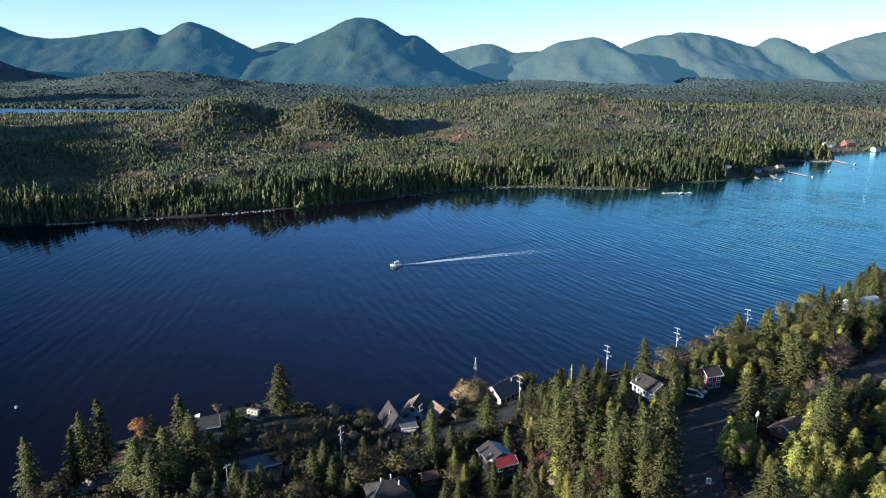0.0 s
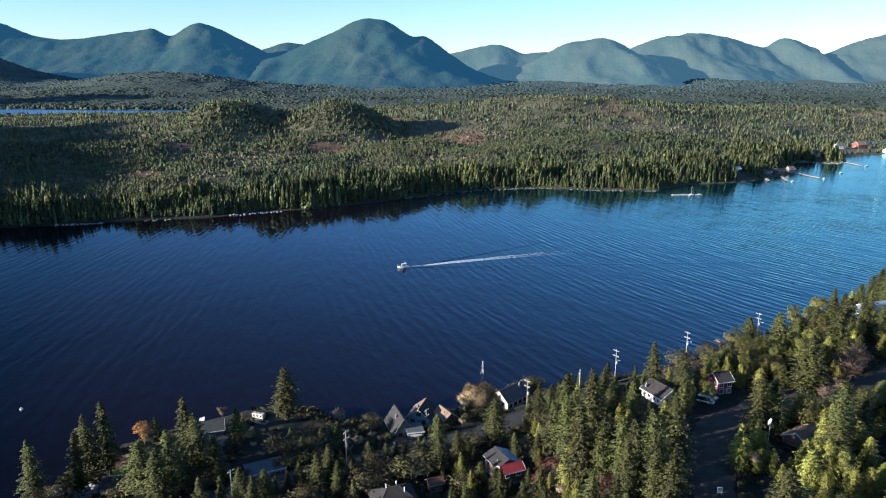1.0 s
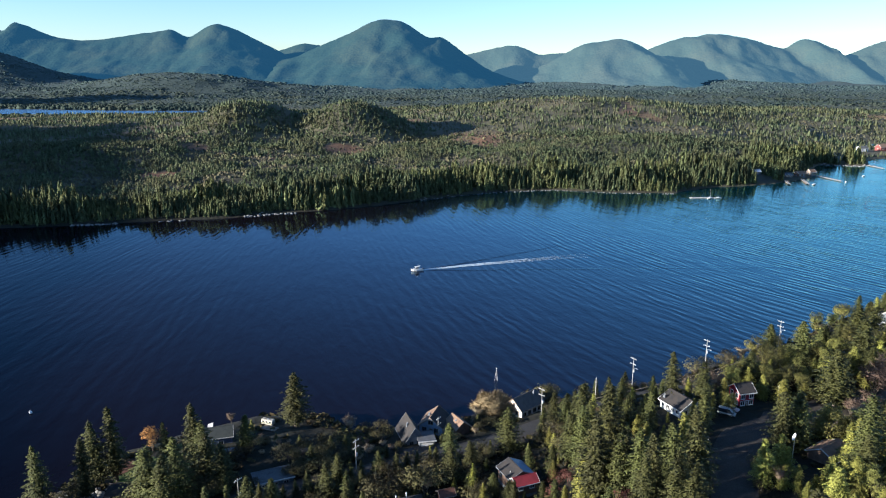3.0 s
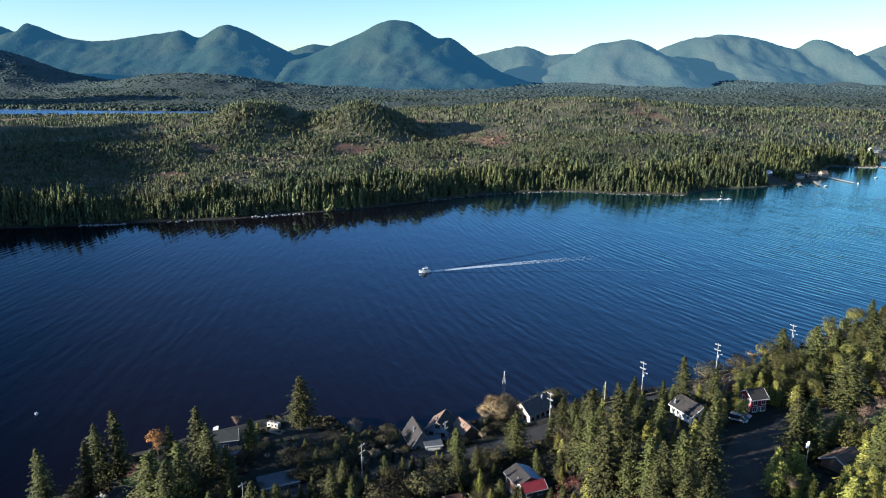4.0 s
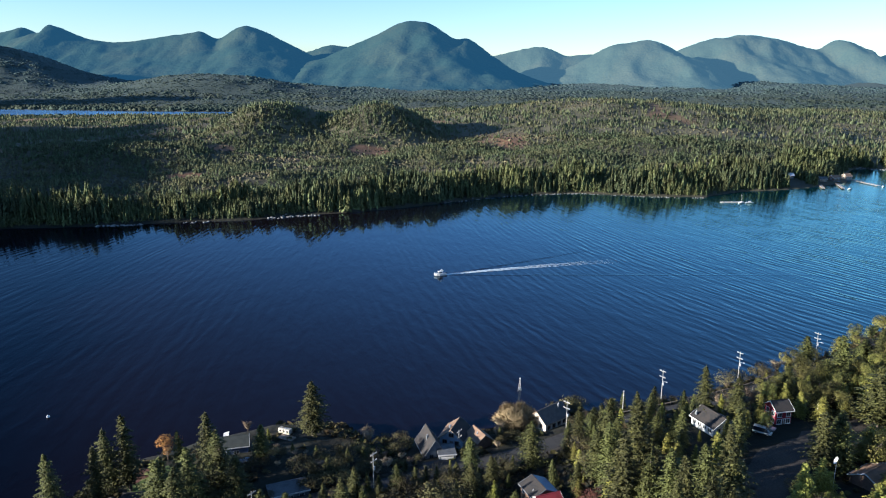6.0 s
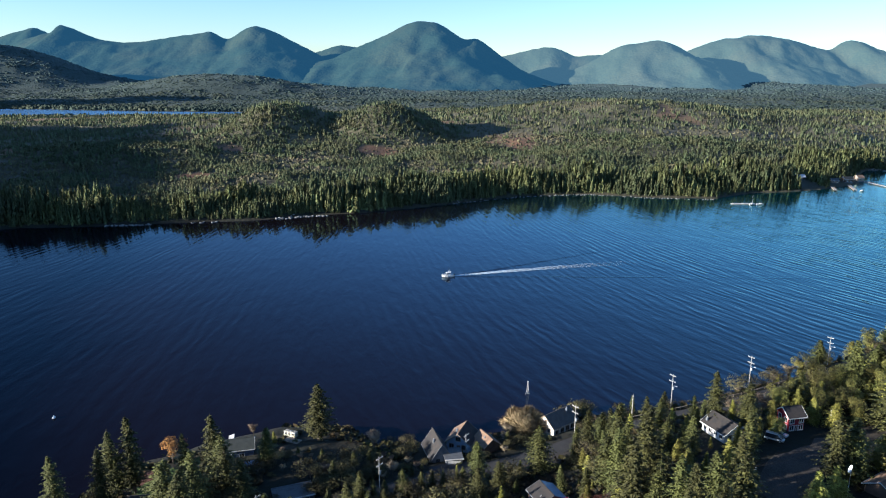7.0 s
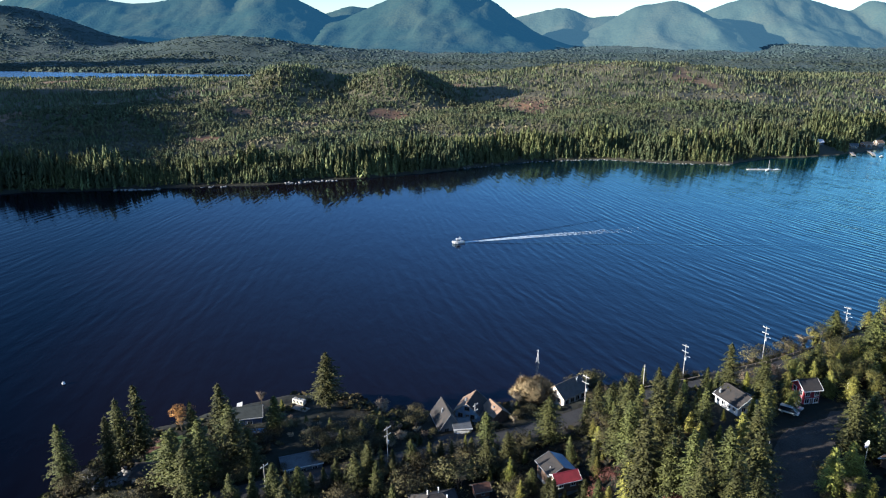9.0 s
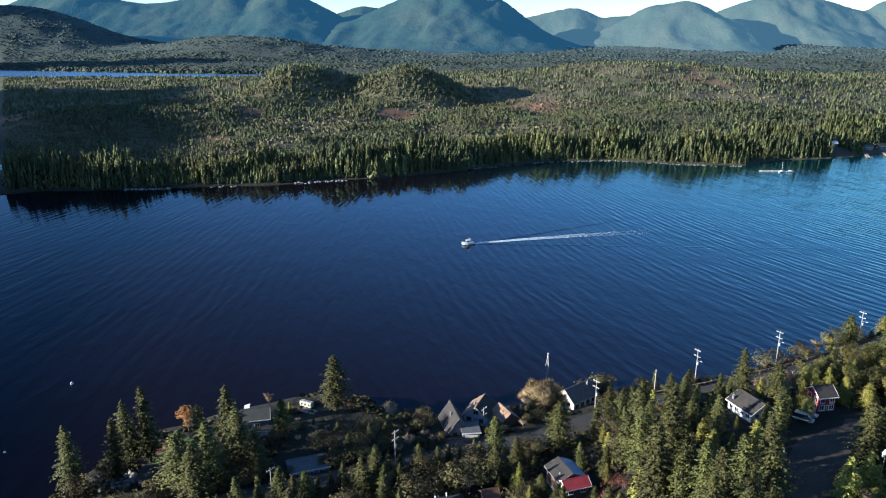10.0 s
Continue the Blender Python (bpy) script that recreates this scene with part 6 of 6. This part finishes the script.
def wake():
    """Foam behind the boat, thinning out, and the long low waves that fan out from it."""
    r = random.Random(8)
    side = Vector((-WAKE_WAY.y, WAKE_WAY.x, 0))
    stern = Vector((BOAT[0], BOAT[1], 0))
    v, f = [], []
    for _ in range(5200):
        d = 118 * r.random() ** 1.9
        half = 0.9 + d * 0.036
        edge = r.random() < 0.45
        o = (r.choice((-1, 1)) * half * r.uniform(0.72, 1.05)) if edge else r.uniform(-half, half)
        if r.random() < 0.9 * (d / 128) ** 0.6 or cloud2(np.array([d * 0.7]), np.array([o * 2.2]), 5, 61, 2)[0] < 0.25 + 0.3 * d / 128:
            continue
        c = stern + WAKE_WAY * (3.6 + d) + side * (o - 0.0006 * d * d)
        s = r.uniform(0.08, 0.26) * (1 - 0.35 * d / 128)
        i, n = len(v), 5
        turn = r.uniform(0, 6.28)
        for j in range(n):
            a = turn + 6.2832 * j / n
            p = c + WAKE_WAY * (math.cos(a) * s * r.uniform(0.8, 2.6)) + side * (math.sin(a) * s * r.uniform(0.5, 1.0))
            v.append((p.x, p.y, 0.09 + 0.05 * r.random()))
        f.append(tuple(range(i, i + n)))
    tagged(new("wake_foam", mesh("wake_foam", v, f, FOAM)), "white foam flecks trailing behind the motor boat", "foam", kind="stuff")
    # the film of foam between the flecks: tone is its thickness
    v, f, tone = [], [], []
    steps, across = 120, 13
    for k in range(steps + 1):
        d = 165 * k / steps
        half = 1.0 + 0.034 * d
        for j in range(across):
            u = j / (across - 1) * 2 - 1
            p = stern + WAKE_WAY * (3.2 + d) + side * (u * half - 0.0006 * d * d)
            v.append((p.x, p.y, 0.07))
            rim = 0.18 * math.exp(-((abs(u) - 0.72) / 0.2) ** 2)
            tone.append((0.74 * (1 - d / 165) ** 0.9 + 0.25 * math.exp(-d / 25) + rim * (1 - d / 165)) * float(smooth01((1 - abs(u)) / 0.22)) * float(smooth01((d + 2) / 4)))
    for k in range(steps):
        for j in range(across - 1):
            i = k * across + j
            f.append((i, i + 1, i + across + 1, i + across))
    tagged(new("wake_film", mesh("wake_film", v, f, foam_material(), smooth=True, tone=tone)), "lacy pale foam film behind the motor boat", "foam", kind="stuff")

    def ridge(start, way, length, wide0, spread, amp, fade):
        w = Vector((*way, 0)).normalized()
        n = Vector((-w.y, w.x, 0))
        count, across, base = max(6, int(length / 2.6)), 13, len(v)
        for k in range(count + 1):
            d = length * k / count
            a = amp * min(1, k / 3) * (1 - k / count) ** fade
            wide = wide0 + spread * d
            for j in range(across):
                u = j / (across - 1) * 2 - 1
                p = start + w * d + n * (u * wide + 0.4 * math.sin(d * 0.12))
                v.append((p.x, p.y, -0.04 + a * (1 - u * u) * (0.55 + 0.45 * math.cos(u * 9.0))))
        for k in range(count):
            for j in range(across - 1):
                i = base + k * across + j
                f.append((i + across, i + across + 1, i + 1, i))

    for label, comb, length, way, amp in (("long low wave fanning out from the motor boat", 0, 300, (0.985, 0.095), 0.2),
                                          ("row of short steep waves behind the motor boat", 17, 70, (0.80, 0.62), 0.05)):
        v, f = [], []
        ridge(stern + Vector((1, 0, 0)), way, length, 1.7, 0.022, amp, 0.7)
        for k in range(comb):
            d = 8 + 6.2 * k
            p = stern + Vector((*way, 0)).normalized() * d
            ridge(p, (0.965, 0.26), 11 + 0.1 * d, 0.9, 0.01, 0.4 * (1 - 0.6 * k / comb), 0.8)
        tagged(new("wake_wave", mesh("wake_wave", v, f, WATER, smooth=True)), label, "wave", "waves of the wake", kind="structure")


wake()


# ---- the far shore ----
def jetty(ax, ay, bx, by, width, label, piles=True):
    n = math.hypot(bx - ax, by - ay)
    j = empty("jetty", pose(ax, ay, 0, 0, 0, math.degrees(math.atan2(by - ay, bx - ax))), label, "jetty", "jetties on the far shore")
    k = int(n / 1.5)
    for i in range(k):
        part("plank", box(i * 1.5, -width / 2, 0.9, i * 1.5 + 1.46, width / 2, 1.05), POLE_WOOD, j)
    for i in range(int(n / 6) + 1):
        for s in (-1, 1):
            part("pile", rod((i * 6, s * width / 2, -2), (i * 6, s * width / 2, 1.9), 0.16, 0.16, 6), TIMBER, j)
    for s in (-1, 1):
        part("beam", box(0, s * width / 2 - 0.15, 0.6, n, s * width / 2 + 0.15, 0.9), TIMBER, j)


jetty(326, 806, 321, 784, 2.6, "pale timber jetty on the far shore")
jetty(348, 818, 341, 786, 2.6, "pale timber jetty before the boat sheds")
jetty(376, 846, 386, 808, 2.4, "long pale timber jetty ending in a float")
jetty(480, 941, 484, 912, 2.4, "long pale timber jetty by the stony spit")


def float_raft(x, y, turn):
    r = empty("float", pose(x, y, 0, 0, 0, turn), "pale timber float moored off the far shore", "float")
    for k in range(5):
        part("log", rod((-11, -1.6 + 0.8 * k, 0.25), (11, -1.6 + 0.8 * k, 0.25), 0.4, 0.36, 7), POLE_WOOD, r)
    for s in (-9, 0, 9):
        part("cross_beam", box(s - 0.2, -2.2, 0.6, s + 0.2, 2.2, 0.85), POLE_WOOD, r)


float_raft(206, 699, 8)


def sail_boat(x, y, turn, tall=9.0, label="white moored sailing boat with a bare mast", hull=6.0):
    b = empty("sailing_boat", pose(x, y, 0, 0, 0, turn), label, "boat", "boats on the far shore")
    v, f = [], []
    a = hull / 2
    for k, (u, w) in enumerate(((-a, 0.8), (-a * 0.3, 1.1), (a * 0.4, 0.95), (a, 0.05))):
        v += [(u, -w, 0.8), (u, 0, -0.3), (u, w, 0.8)]
        if k:
            f += [((k - 1) * 3 + j, (k - 1) * 3 + j + 1, k * 3 + j + 1, k * 3 + j) for j in range(2)]
            f.append(((k - 1) * 3 + 2, (k - 1) * 3, k * 3, k * 3 + 2))
    f += [(0, 1, 2), (11, 10, 9)]
    part("hull", solid(v, f), WHITE, b)
    part("cabin", box(-a * 0.3, -0.6, 0.8, a * 0.35, 0.6, 1.5, 0.1), WHITE, b)
    if tall:
        part("mast", rod((0.2, 0, 0.7), (0.2, 0, tall), 0.09, 0.06, 6), WHITE, b)
        part("boom", rod((0.2, 0, 2.0), (-a, 0, 2.1), 0.07, 0.06, 6), WHITE, b)
    return b


sail_boat(213, 696, 30)
sail_boat(221, 698, 10, 0, "small white motor boat at the float", 7.5)
sail_boat(388, 804, 60, 0, "dark little boat at the end of the jetty", 5.0)
sail_boat(347, 785, 20, 0, "small white boat beside the jetty", 5.0)
sail_boat(489, 909, 30, 0, "small boat at the jetty by the spit", 5.5)
sail_boat(429, 849, 20, 0, "small white boat moored off the spit", 4.0)

SHORE_HOUSES = "houses on the far shore"
for x, y, turn, length, width, walls, rise, wall_mat, roof_mat, label in (
        (303, 836, 10, 11, 7, 3.0, 2.4, GREY_WALL, STEEL, "grey cabin with a pale metal roof at the wood's edge"),
        (352, 834, 15, 9, 8, 3.0, 2.4, BROWN_WALL, SHINGLE_BROWN, "brown boat shed above the jetty"),
        (372, 852, 25, 8, 7, 3.6, 2.8, TIMBER, SHINGLE_BROWN, "timber cabin with a brown roof above the jetty"),
        (336, 826, 0, 7, 6, 2.6, 2.0, TIMBER, SHINGLE_GREY, "small timber shed by the water"),
        (452, 986, 20, 12, 8, 3.2, 2.6, GREY_WALL, SHINGLE_GREY, "grey house in the shade of trees"),
        (535, 1072, 15, 13, 9, 4.2, 3.0, WHITE, SHINGLE_GREY, "pale house beside the red house"),
        (572, 1090, 20, 15, 11, 5.5, 4.0, FADED_RED, SHINGLE_BROWN, "large red house with a brown roof"),
        (588, 1044, 25, 10, 8, 4.0, 2.6, WHITE, SHINGLE_GREY, "white boathouse at the water's edge")):
    h = house(x, y, max(ground_z(x, y), 0.6) + 0.3, turn, length, width, walls, rise, wall_mat, roof_mat, label,
              windows=[("-y", -length * 0.25, walls * 0.55, 1.4, 1.3), ("-y", length * 0.25, walls * 0.55, 1.4, 1.3), ("-x", 0, walls * 0.55, 1.4, 1.3)], foundation=3.5)
    h["group"] = SHORE_HOUSES
